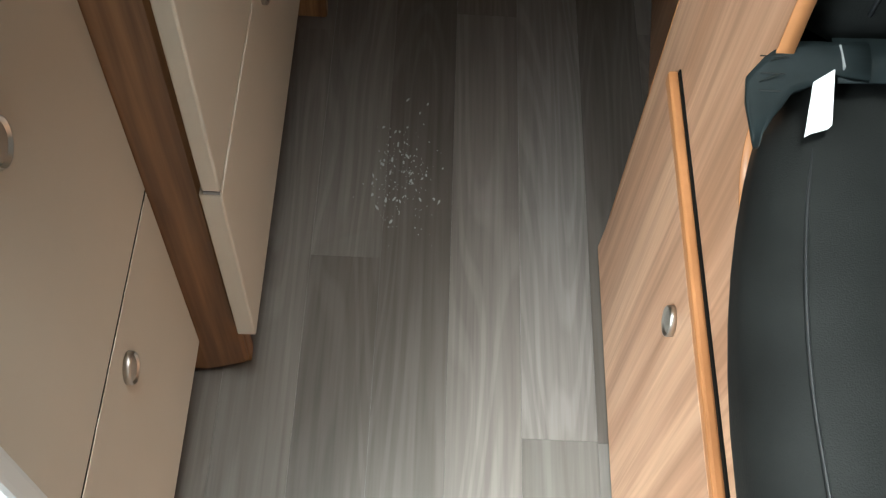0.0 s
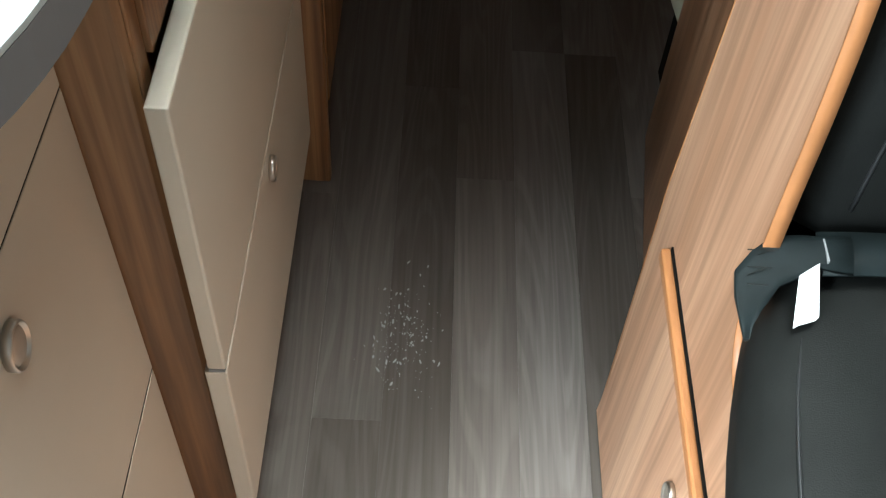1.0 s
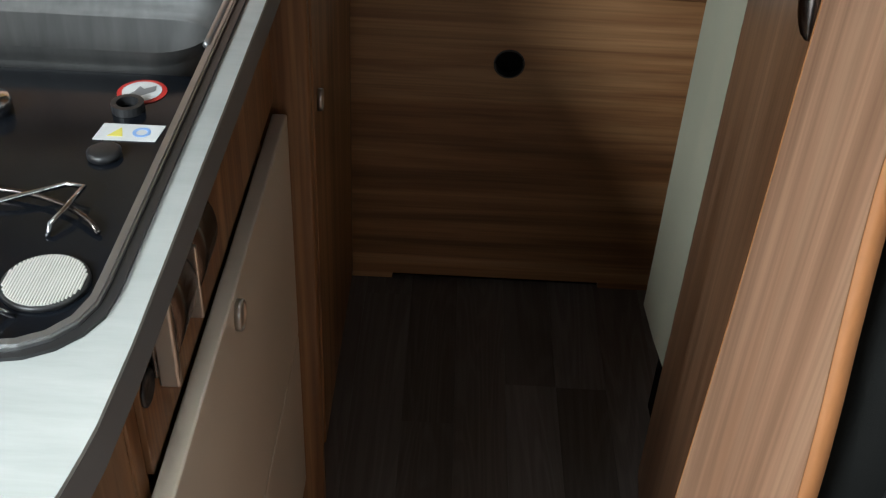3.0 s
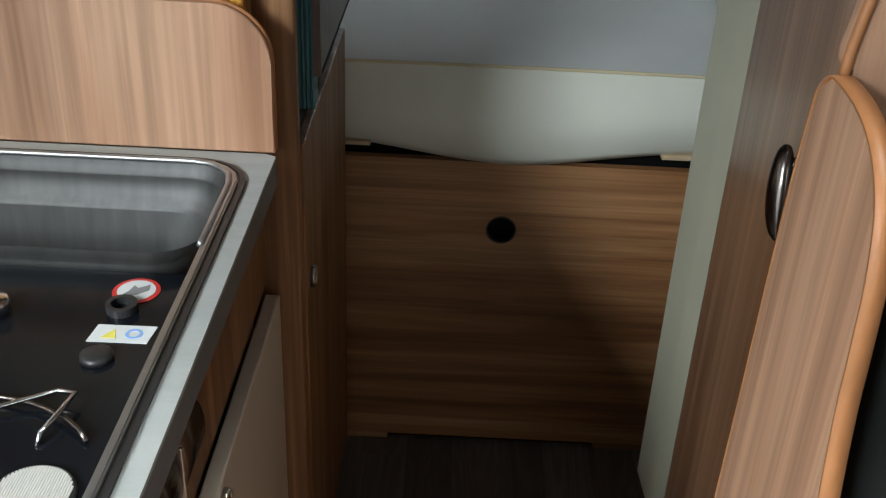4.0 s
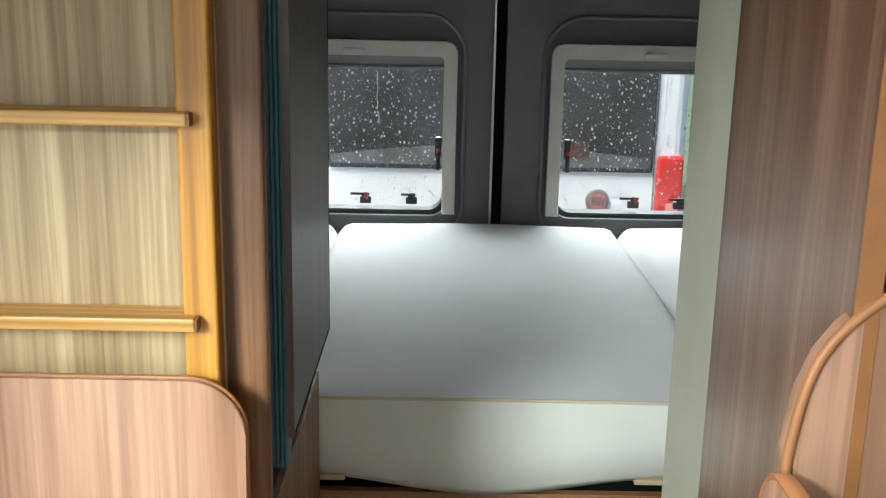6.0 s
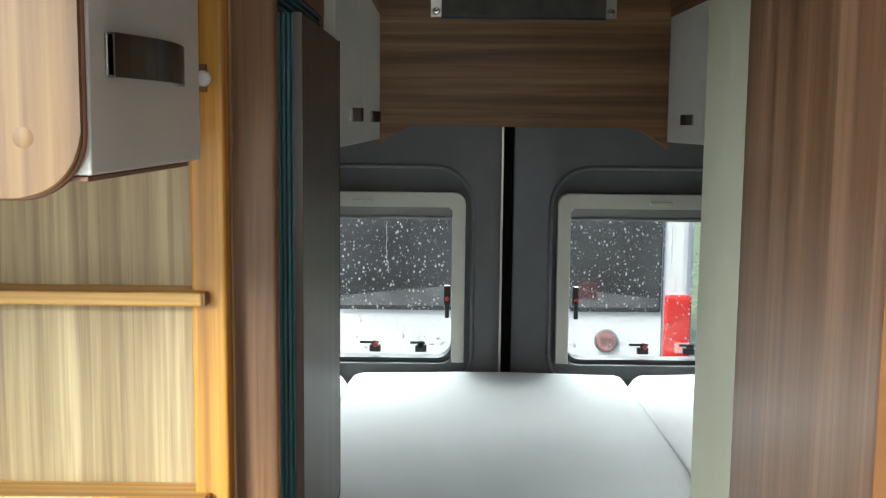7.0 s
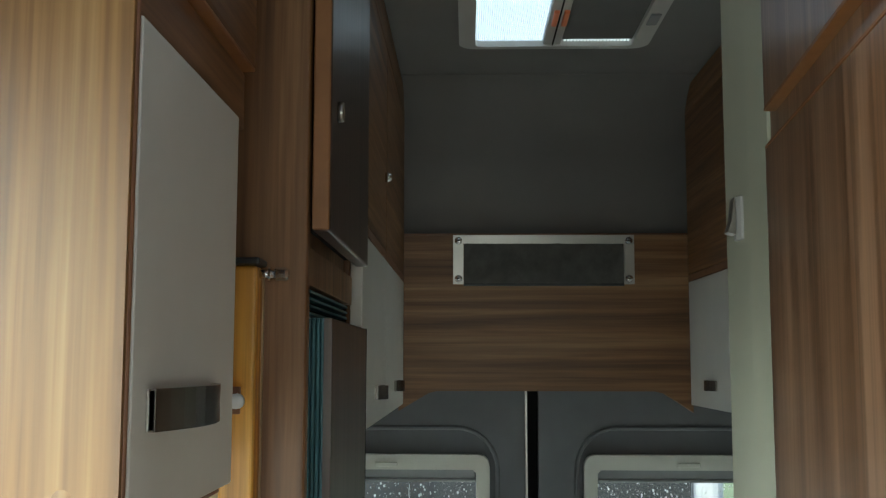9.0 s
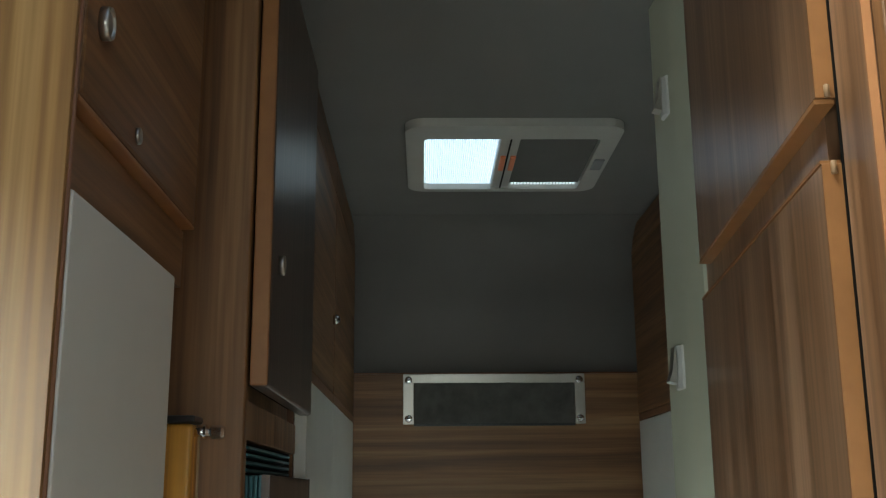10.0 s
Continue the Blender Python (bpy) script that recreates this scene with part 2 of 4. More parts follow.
def part(name, bm, material, parent=None, label="", smooth=False):
    """Links a bmesh, built in world metres, as one mesh object under its thing."""
    me = bpy.data.meshes.new(name)
    bmesh.ops.recalc_face_normals(bm, faces=bm.faces)
    bm.to_mesh(me)
    bm.free()
    me.materials.append(material)
    if smooth:
        for p in me.polygons:
            p.use_smooth = True
    ob = new(name, me)
    if parent is not None:
        ob.parent = parent
        if parent.parent is None:
            ob.matrix_parent_inverse = Matrix.Translation(parent.location).inverted()
    if label:
        ob["label"] = label
    return ob


def box(x0, x1, y0, y1, z0, z1, bevel=0.0, seg=2, into=None):
    bm = into or bmesh.new()
    made = bmesh.ops.create_cube(bm, size=1.0, matrix=Matrix.Translation(((x0 + x1) / 2, (y0 + y1) / 2, (z0 + z1) / 2)) @ Matrix.Diagonal((x1 - x0, y1 - y0, z1 - z0, 1)))
    if bevel > 0:
        edges = list({e for v in made["verts"] for e in v.link_edges})
        bmesh.ops.bevel(bm, geom=edges, offset=bevel, segments=seg, affect="EDGES", profile=0.5)
    return bm


AXIS_TO = {"x": lambda u, v, w: (w, u, v), "y": lambda u, v, w: (u, w, v), "z": lambda u, v, w: (u, v, w)}


def prism(outline, axis, a, b, bevel=0.0, seg=2, into=None):
    """A plate with the outline (u, v) in the plane across the axis, from a to b. x: (y, z); y: (x, z); z: (x, y)."""
    bm = into or bmesh.new()
    to = AXIS_TO[axis]
    low = [bm.verts.new(to(u, v, a)) for u, v in outline]
    high = [bm.verts.new(to(u, v, b)) for u, v in outline]
    n = len(outline)
    f1, f2 = bm.faces.new(low), bm.faces.new(high[::-1])
    for i in range(n):
        bm.faces.new((low[i], low[(i + 1) % n], high[(i + 1) % n], high[i]))
    if bevel > 0:
        bmesh.ops.bevel(bm, geom=list(f1.edges) + list(f2.edges), offset=bevel, segments=seg, affect="EDGES", profile=0.5)
    return bm


def rounded(u0, u1, v0, v1, r, n=7):
    """A rectangle with rounded corners; r is one radius or four (low-low, high-low, high-high, low-high)."""
    rs = r if isinstance(r, (tuple, list)) else (r,) * 4
    out = []
    for (cu, cv, rr), start in zip(((u0 + rs[0], v0 + rs[0], rs[0]), (u1 - rs[1], v0 + rs[1], rs[1]), (u1 - rs[2], v1 - rs[2], rs[2]), (u0 + rs[3], v1 - rs[3], rs[3])), (180, 270, 0, 90)):
        if rr <= 0:
            out.append((cu, cv))
            continue
        for k in range(n + 1):
            a = radians(start + 90 * k / n)
            out.append((cu + rr * math.cos(a), cv + rr * math.sin(a)))
    return out


def ring_plate(outer, inner, axis, a, b, into=None):
    """A plate with a hole: both outlines hold the same number of points."""
    bm = into or bmesh.new()
    to = AXIS_TO[axis]
    rows = [[bm.verts.new(to(u, v, w)) for u, v in line] for line, w in ((outer, a), (outer, b), (inner, b), (inner, a))]
    n = len(outer)
    for j in range(4):
        r1, r2 = rows[j], rows[(j + 1) % 4]
        for i in range(n):
            bm.faces.new((r1[i], r1[(i + 1) % n], r2[(i + 1) % n], r2[i]))
    return bm


def tube(points, radius, sides=10, into=None, flat=1.0):
    """A round bar along the points."""
    bm = into or bmesh.new()
    pts = [Vector(p) for p in points]
    rows, side = [], None
    for i, p in enumerate(pts):
        d = (pts[min(i + 1, len(pts) - 1)] - pts[max(i - 1, 0)]).normalized()
        if side is None:
            side = d.cross(Vector((0, 0, 1)) if abs(d.z) < 0.9 else Vector((1, 0, 0)))
        side = (side - d * side.dot(d)).normalized()
        up = side.cross(d)
        rows.append([bm.verts.new(p + radius * (math.cos(t) * side + flat * math.sin(t) * up)) for t in (2 * math.pi * k / sides for k in range(sides))])
    for r1, r2 in zip(rows, rows[1:]):
        for k in range(sides):
            bm.faces.new((r1[k], r1[(k + 1) % sides], r2[(k + 1) % sides], r2[k]))
    bm.faces.new(rows[0][::-1])
    bm.faces.new(rows[-1])
    return bm


def lathe(profile, centre, axis="z", sides=28, squash=1.0, into=None):
    """Turns (radius, height) pairs round an axis through the centre; squash narrows it across."""
    bm = into or bmesh.new()
    c = Vector(centre)
    rows = []
    for r, h in profile:
        row = []
        for k in range(sides):
            a = 2 * math.pi * k / sides
            u, v = r * math.cos(a) * squash, r * math.sin(a)
            row.append(bm.verts.new(c + Vector({"z": (u, v, h), "x": (h, u, v), "y": (u, h, v)}[axis])))
        rows.append(row)
    for r1, r2 in zip(rows, rows[1:]):
        for k in range(sides):
            bm.faces.new((r1[k], r1[(k + 1) % sides], r2[(k + 1) % sides], r2[k]))
    bm.faces.new(rows[0][::-1])
    bm.faces.new(rows[-1])
    return bm


def push_lock(parent, x, y, z, way=1, size=0.017):
    """An oval push lock: a thin bright lip round a sunken, slightly domed button, on a face across x."""
    rim = part("lock_rim", lathe([(size, 0), (size, way * 0.0045), (size * 0.95, way * 0.0062), (size * 0.88, way * 0.0060), (size * 0.84, way * 0.0015)], (x, y, z), "x", 28, 0.80), M_NICKEL, parent, "satin nickel rim", True)
    part("lock_button", lathe([(size * 0.80, way * 0.001), (size * 0.80, way * 0.0035), (size * 0.70, way * 0.0046), (size * 0.35, way * 0.0052), (0.0006, way * 0.0054)], (x, y, z), "x", 24, 0.80), M_LOCKFACE, parent, "dull nickel button", True)
    return rim


# ---- shell of the van ----
LEFT, RIGHT, REAR, TOP = -0.80, 1.00, 3.62, 2.165
floor = part("floor", box(LEFT - 0.05, RIGHT + 0.05, -2.4, REAR, -0.06, -0.003), plain("sub_floor", (0.05, 0.045, 0.04), 0.7))
tagged(floor, "grey-brown wood-look vinyl plank floor", "floor", kind="structure")

bm = box(LEFT - 0.1, LEFT, 0.83, 0.92, -0.06, TOP + 0.05)
box(LEFT - 0.1, LEFT, 1.58, REAR + 0.1, -0.06, TOP + 0.05, into=bm)
box(LEFT - 0.1, LEFT, 0.92, 1.58, -0.06, 1.02, into=bm)
box(LEFT - 0.1, LEFT, 0.92, 1.58, 1.38, TOP + 0.05, into=bm)
box(LEFT - 0.1, LEFT, -2.4, -0.55, -0.06, TOP + 0.05, into=bm)
box(LEFT - 0.1, LEFT, -0.55, 0.83, 1.82, TOP + 0.05, into=bm)
tagged(part("wall_left", bm, M_SHELL), "pale grey lined van side wall with an open sliding doorway", "wall", kind="structure")
tagged(part("wall_right", box(RIGHT, RIGHT + 0.1, -2.4, REAR + 0.1, -0.06, TOP + 0.05), M_SHELL), "pale grey lined van side wall", "wall", kind="structure")
bm = box(LEFT, RIGHT, -2.5, -2.4, -0.06, 0.95)
box(LEFT, RIGHT, -2.5, -2.4, 1.85, TOP + 0.05, into=bm)
tagged(part("wall_front", bm, M_SHELL), "van front with an open windscreen", "wall", kind="structure")

SKX0, SKX1, SKY0, SKY1 = -0.060, 0.265, 2.472, 2.800
# The opening at y 0.76 to 1.20 is added for the floor lamp.
bm = box(LEFT - 0.1, RIGHT + 0.1, -2.5, 0.76, TOP, TOP + 0.05)
box(LEFT - 0.1, -0.16, 0.76, 1.20, TOP, TOP + 0.05, into=bm)
box(0.28, RIGHT + 0.1, 0.76, 1.20, TOP, TOP + 0.05, into=bm)
box(LEFT - 0.1, RIGHT + 0.1, 1.20, SKY0, TOP, TOP + 0.05, into=bm)
box(LEFT - 0.1, RIGHT + 0.1, SKY1, REAR + 0.1, TOP, TOP + 0.05, into=bm)
box(LEFT - 0.1, SKX0, SKY0, SKY1, TOP, TOP + 0.05, into=bm)
box(SKX1, RIGHT + 0.1, SKY0, SKY1, TOP, TOP + 0.05, into=bm)
tagged(part("ceiling", bm, M_HEADLINER), "dark grey felt-lined van ceiling", "ceiling", kind="structure")

win = part("window_1", ring_plate(rounded(0.915, 1.585, 1.015, 1.385, 0.05), rounded(0.945, 1.555, 1.045, 1.355, 0.04), "x", LEFT - 0.06, LEFT + 0.012), M_BLINDFRAME)
tagged(win, "cream-framed side window above the worktop", "window", kind="structure")
gp = part("pane", prism(rounded(0.944, 1.556, 1.044, 1.356, 0.04), "x", LEFT - 0.05, LEFT - 0.046), M_GLASS, win)
gp.visible_shadow = False

# rear bulkhead above the doors: felt wall that rounds into the ceiling
prof = [(3.20, 1.80), (3.20, 2.0)] + [(3.05 + 0.15 * math.cos(radians(a)), 2.016 + 0.15 * math.sin(radians(a))) for a in range(0, 91, 9)] + [(3.3, 2.166), (3.3, 1.80)]
tagged(part("wall_rear", prism(prof, "x", LEFT, RIGHT), M_HEADLINER, smooth=True), "dark grey felt-lined rear bulkhead", "wall", kind="structure")

# ---- rear board, grille, rooflight ----
t = thing("rear_board", (0.11, 3.19, 1.39), "walnut-laminate bulkhead board with horizontal grain above the rear doors", "panel")
ol = [(-0.236, 1.805), (-0.236, 1.389), (-0.165, 1.432), (-0.145, 1.437), (0.365, 1.437), (0.386, 1.432), (0.454, 1.387), (0.454, 1.805)]
part("board", prism(ol, "y", 3.182, 3.20, 0.001, 1), M_BOARD, t)
part("edge_strip", box(-0.236, 0.454, 3.184, 3.199, 1.8055, 1.809), M_EDGE_DARK, t, "dark edge strip")

t = thing("ventilation_grille", (0.106, 3.18, 1.69), "dark felt grille in a satin metal frame screwed to the board", "grille")
bm = bmesh.new()
nx, nz = 44, 12
gv = [[bm.verts.new((-0.082 + 0.378 * i / nx, 3.175 + 0.0055 * noise.noise(Vector((i * 0.75, j * 0.30, 3.0))), 1.688 + 0.096 * j / nz)) for i in range(nx + 1)] for j in range(nz + 1)]
for j in range(nz):
    for i in range(nx):
        bm.faces.new((gv[j][i], gv[j][i + 1], gv[j + 1][i + 1], gv[j + 1][i]))
part("felt", bm, M_MESHGREY, t, "wrinkled dark grey felt", True)
part("frame_top", box(-0.108, 0.321, 3.172, 3.181, 1.783, 1.804, 0.001), M_NICKEL, t, "satin metal bar")
part("frame_side", box(-0.108, -0.083, 3.172, 3.181, 1.687, 1.7825, 0.001), M_NICKEL, t, "satin metal bar")
part("frame_side", box(0.297, 0.321, 3.172, 3.181, 1.687, 1.7825, 0.001), M_NICKEL, t, "satin metal bar")
part("frame_bottom", box(-0.0825, 0.2965, 3.174, 3.181, 1.683, 1.689, 0.0005), M_BLACK, t, "thin dark bar")
for sx in (-0.095, 0.308):
    for sz in (1.700, 1.790):
        s = part("screw", lathe([(0.009, 0), (0.009, -0.003), (0.006, -0.0055), (0.003, -0.0055)], (sx, 3.172, sz), "y", 16), M_CHROME, t, "chrome cross-head screw", True)
        part("screw_recess", box(sx - 0.0035, sx + 0.0035, 3.1655, 3.168, sz - 0.0008, sz + 0.0008), M_DARK, s)

t = thing("rooflight", (0.105, 2.62, TOP), "square rooflight with half-drawn pleated blind and fly screen", "rooflight")
part("frame", ring_plate(rounded(-0.091, 0.296, 2.414, 2.82, 0.035), rounded(-0.058, 0.262, 2.484, 2.802, 0.012), "z", 2.150, 2.168), M_SKYFRAME, t, "pale grey plastic frame")
part("rail", box(0.081, 0.118, 2.485, 2.801, 2.153, 2.166, 0.003), M_SKYFRAME, t, "pale grey centre rail")
part("rail_groove", box(0.099, 0.102, 2.487, 2.799, 2.1515, 2.1545), M_DARK, t)
for k, xx in enumerate((0.087, 0.106)):
    part("latch", box(xx, xx + 0.0105, 2.585, 2.665, 2.1465, 2.153, 0.002), plain("orange_latch", (0.80, 0.24, 0.10), 0.45), t, "orange-red sliding latch")
bm = bmesh.new()
n = 34
for i in range(n):
    xa, xb = -0.058 + 0.139 * i / n, -0.058 + 0.139 * (i + 1) / n
    xm = (xa + xb) / 2
    vs = [bm.verts.new(p) for p in ((xa, 2.484, 2.164), (xm, 2.484, 2.161), (xb, 2.484, 2.164), (xb, 2.802, 2.164), (xm, 2.802, 2.161), (xa, 2.802, 2.164))]
    bm.faces.new((vs[0], vs[1], vs[4], vs[5]))
    bm.faces.new((vs[1], vs[2], vs[3], vs[4]))
bmesh.ops.remove_doubles(bm, verts=bm.verts[:], dist=0.00001)
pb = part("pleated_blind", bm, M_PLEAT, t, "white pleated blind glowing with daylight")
pb.data.materials.append(M_PLEAT_SHADE)
# Every other face takes the dimmer glow as painted fold shade.
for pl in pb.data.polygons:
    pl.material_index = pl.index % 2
part("fly_screen", box(0.118, 0.262, 2.484, 2.785, 2.160, 2.164), plain("fly_screen", (0.125, 0.118, 0.11), 0.8), t, "dark grey fly screen")
# Pleat ends beside the screen share the blind's emission.
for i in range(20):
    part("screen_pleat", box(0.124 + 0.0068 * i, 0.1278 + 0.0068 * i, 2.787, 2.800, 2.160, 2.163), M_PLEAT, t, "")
part("catch", box(0.268, 0.288, 2.60, 2.66, 2.146, 2.1505, 0.002), M_BLIND, t, "grey catch")
part("dome", box(-0.07, 0.275, 2.47, 2.815, 2.19, 2.2), M_VANWHITE, t)


# ---- rear doors with windows ----
def rear_door(x0, x1, wx0, wx1, hinge_left):
    d = thing("door_1" if hinge_left else "door_2", ((x0 + x1) / 2, 3.6, 0.0), "grey moulded rear van door with a rain-spotted window", "door", kind="structure")
    n = 8
    outer = rounded(x0, x1, 0.0, 1.81, 0.004, n)
    recess = rounded(wx0 - 0.045, wx1 + 0.045, 0.705, 1.328, 0.11, n)
    part("lining", ring_plate(outer, recess, "y", 3.545, 3.575), M_LINING, d)
    lip = rounded(wx0 - 0.045, wx1 + 0.045, 0.705, 1.328, 0.11, n)
    lip = [(u, 3.545, v) for u, v in lip]
    part("recess_lip", tube(lip + lip[:2], 0.006, 8), M_LINING, d, "rounded moulded lip", True)
    opening = rounded(wx0, wx1, 0.775, 1.235, 0.045, n)
    part("inner_panel", ring_plate(rounded(x0, x1, 0.0, 1.81, 0.004, n), opening, "y", 3.578, 3.60), M_LINING, d)
    part("outer_skin", ring_plate(rounded(x0, x1, -0.3, 1.85, 0.004, n), opening, "y", 3.64, 3.665), M_LINING, d)
    w = part("window", ring_plate(rounded(wx0 - 0.004, wx1 + 0.004, 0.771, 1.239, 0.049, n), rounded(wx0 + 0.012, wx1 - 0.012, 0.787, 1.223, 0.04, n), "y", 3.601, 3.655), M_BLACK, d, "black rubber window surround")
    g = part("pane", prism(rounded(wx0 + 0.011, wx1 - 0.011, 0.786, 1.224, 0.04, n), "y", 3.656, 3.660), M_GLASS, w, "clear pane")
    g.visible_shadow = False
    arch = rounded(wx0 - 0.024, wx1 + 0.024, 0.785, 1.256, (0, 0, 0.03, 0.03), n)
    hole = rounded(wx0 + 0.012, wx1 - 0.012, 0.785, 1.216, (0, 0, 0.008, 0.008), n)
    start = [k for k, (u, w) in enumerate(arch) if w < 0.79]
    start_in = [k for k, (u, w) in enumerate(hole) if w < 0.79]
    line = arch[max(start):] + arch[:min(start) + 1] + (hole[max(start_in):] + hole[:min(start_in) + 1])[::-1]
    part("blind_frame", prism(line, "y", 3.552, 3.592, 0.003), M_BLINDFRAME, d, "cream blind frame with rounded corners")
    part("blind_housing", box(wx0 + 0.013, wx1 - 0.013, 3.597, 3.63, 1.188, 1.228, 0.004), M_BLIND, d, "grey rolled blind")
    part("blind_bar", box(wx0 + 0.013, wx1 - 0.013, 3.593, 3.632, 1.179, 1.1875, 0.002), M_BLIND, d)
    part("blind_grip", box((wx0 + wx1) / 2 - 0.03, (wx0 + wx1) / 2 + 0.03, 3.544, 3.5515, 1.224, 1.236, 0.002), M_BLINDFRAME, d)
    return d


SEAM = 0.100
rear_door(LEFT, SEAM - 0.016, -0.545, -0.038, True)
rear_door(SEAM + 0.016, RIGHT, 0.262, 0.772, False)
t = thing("door_seal", (SEAM, 3.55, 0), "black rubber seal with a bright metal strip between the doors", "seal")
part("rubber", box(SEAM - 0.015, SEAM + 0.015, 3.556, 3.66, 0, 1.8, 0.003), M_DARK, t)
part("metal_strip", box(SEAM - 0.0195, SEAM - 0.0135, 3.5355, 3.5445, 0.6, 1.8, 0.001), M_NICKEL, t, "bright metal strip")


def window_latch(x, z, big):
    k = thing("window_latch", (x, 3.63, z), "black window latch with a red button" if big else "small black window stay", "latch", "window latches")
    part("base", box(x - 0.016, x + 0.016, 3.622, 3.64, z - 0.024, z - 0.004, 0.003), M_BLACK, k)
    part("pivot", lathe([(0.010, 0), (0.010, -0.012), (0.006, -0.015)], (x, 3.624, z), "y", 16), M_BLACK, k, "", True)
    part("lever", box(x - (0.042 if big else 0.03), x + 0.012, 3.612, 3.62, z + 0.002, z + 0.009, 0.002), M_BLACK, k)
    if big:
        part("button", lathe([(0.0065, 0), (0.0065, -0.006), (0.004, -0.008)], (x + 0.002, 3.612, z), "y", 14), M_RED, k, "red button", True)
    return k


for lx, big in ((-0.265, True), (-0.135, False), (0.495, True), (0.625, False)):
    window_latch(lx, 0.822, big)
for lx in (-0.062, 0.300):
    k = thing("window_latch", (lx, 3.62, 0.95), "black upright window latch with a red button", "latch", "window latches")
    part("lever", box(lx - 0.006, lx + 0.006, 3.604, 3.616, 0.90, 0.955, 0.003), M_BLACK, k)
    part("base", box(lx - 0.009, lx + 0.009, 3.616, 3.64, 0.935, 0.99, 0.003), M_BLACK, k)
    part("button", lathe([(0.006, 0), (0.006, -0.005), (0.003, -0.007)], (lx, 3.604, 0.955), "y", 12), M_RED, k, "red button", True)


def raindrops(x0, x1, seed):
    rnd = random.Random(seed)
    bm = bmesh.new()
    for i in range(1500):
        x, z = rnd.uniform(x0, x1), rnd.uniform(0.80, 1.18)
        r = 0.0008 + 0.0034 * rnd.random() ** 5
        c = [bm.verts.new((x + r * math.cos(a) * 0.85, 3.6545, z + r * math.sin(a) * rnd.uniform(0.9, 1.4))) for a in (k * math.pi / 3 for k in range(6))]
        top = bm.verts.new((x, 3.6545 - r * 0.6, z))
        for k in range(6):
            bm.faces.new((c[k], c[(k + 1) % 6], top))
    for x, z0, z1 in ((x0 + 0.62 * (x1 - x0), 1.06, 1.165), (x0 + 0.63 * (x1 - x0), 1.02, 1.05)):
        tube([(x + 0.0012 * math.sin(k * 1.7), 3.6535, z0 + (z1 - z0) * k / 8) for k in range(9)], 0.0022, 6, into=bm, flat=0.5)
    ob = part("raindrops", bm, M_RAIN, None, "", True)
    return tagged(ob, "scattered white raindrops on the window pane", "raindrops", kind="stuff")


raindrops(-0.52, -0.06, 5)
raindrops(0.285, 0.75, 9)

# ---- outside: ground, grass, neighbouring van ----
tagged(part("ground", box(-400, 400, -300, 400, -0.72, -0.62), M_GROUND), "wet grey asphalt yard", "ground", kind="structure")
tagged(part("lawn", box(1.6, 30, 7.5, 40, -0.619, -0.55), M_GRASS), "green lawn behind the parked van", "lawn", kind="structure")

v = thing("parked_van", (0.3, 7.5, -0.62), "white parked van seen from behind with a dark rear window", "van")
part("body", box(-0.72, 1.305, 6.40, 10.4, -0.30, 1.95, 0.07, 4), M_VANWHITE, v, "white painted body")
win = part("rear_window", box(-0.66, 1.118, 6.380, 6.402, 0.425, 1.25, 0.01, 2), M_DARKGLASS, v, "dark tinted rear window")
arch_band = [(-0.645, 0.45), (1.105, 0.45), (1.105, 0.50)] + [(1.105 - 0.175 * k, 0.50 + 0.065 * math.sin(math.pi * k / 10)) for k in range(1, 10)] + [(-0.645, 0.50)]
part("shelf_line", prism(arch_band, "y", 6.377, 6.3805), plain("window_band_grey", (0.12, 0.122, 0.125), 0.3, vary=0.5, scale=8), win, "grey band with a curved top low in the window")
part("seat_patch", box(0.655, 0.765, 6.374, 6.379, 0.50, 0.592, 0.001), plain("dark_red_cloth", (0.075, 0.032, 0.030), 0.5), win, "dark red seat seen in the window")
part("door_gap", box(1.125, 1.131, 6.393, 6.402, -0.2, 1.8), M_BLIND, v)
lamp = part("tail_lamp", box(1.142, 1.29, 6.376, 6.42, 0.12, 0.522, 0.02, 3), plain("red_lens", (0.62, 0.035, 0.03), 0.15, vary=0.15, scale=9), v, "red tail lamp")
part("reversing_lens", box(1.20, 1.27, 6.372, 6.377, 0.20, 0.26, 0.004), plain("pink_lens", (0.75, 0.30, 0.28), 0.2), lamp, "pale lens")
em = part("badge", lathe([(0.066, 0), (0.066, -0.008), (0.055, -0.012)], (0.825, 6.398, 0.262), "y", 28), M_NICKEL, v, "round metal badge")
part("badge_field", lathe([(0.050, 0), (0.050, -0.002)], (0.825, 6.3855, 0.262), "y", 28), plain("badge_red", (0.42, 0.16, 0.16), 0.3), em, "dark red field")
for i in range(4):
    part("badge_bar", box(0.792 + 0.019 * i, 0.802 + 0.019 * i, 6.381, 6.3835, 0.238, 0.286, 0.001), M_NICKEL, em)
part("bumper", box(-0.74, 1.32, 6.33, 6.5, -0.42, -0.12, 0.04, 3), M_BLACK, v, "black bumper")
for wx in (-0.55, 1.1):
    for wy in (7.4, 9.6):
        wh = part("wheel", lathe([(0.30, -0.1), (0.33, -0.08), (0.33, 0.08), (0.30, 0.1)], (wx, wy, -0.289), "x", 28), M_BLACK, v, "black tyre", True)

# ---- bed ----
t = thing("bed_base", (0.03, 2.29, 0.0), "walnut-laminate bed base panel with horizontal grain and a finger hole", "bed base")
cx, cz, r = 0.018, 0.467, 0.024
n = 8
outer = rounded(-0.40, 0.60, 0.014, 0.592, 0.001, n)
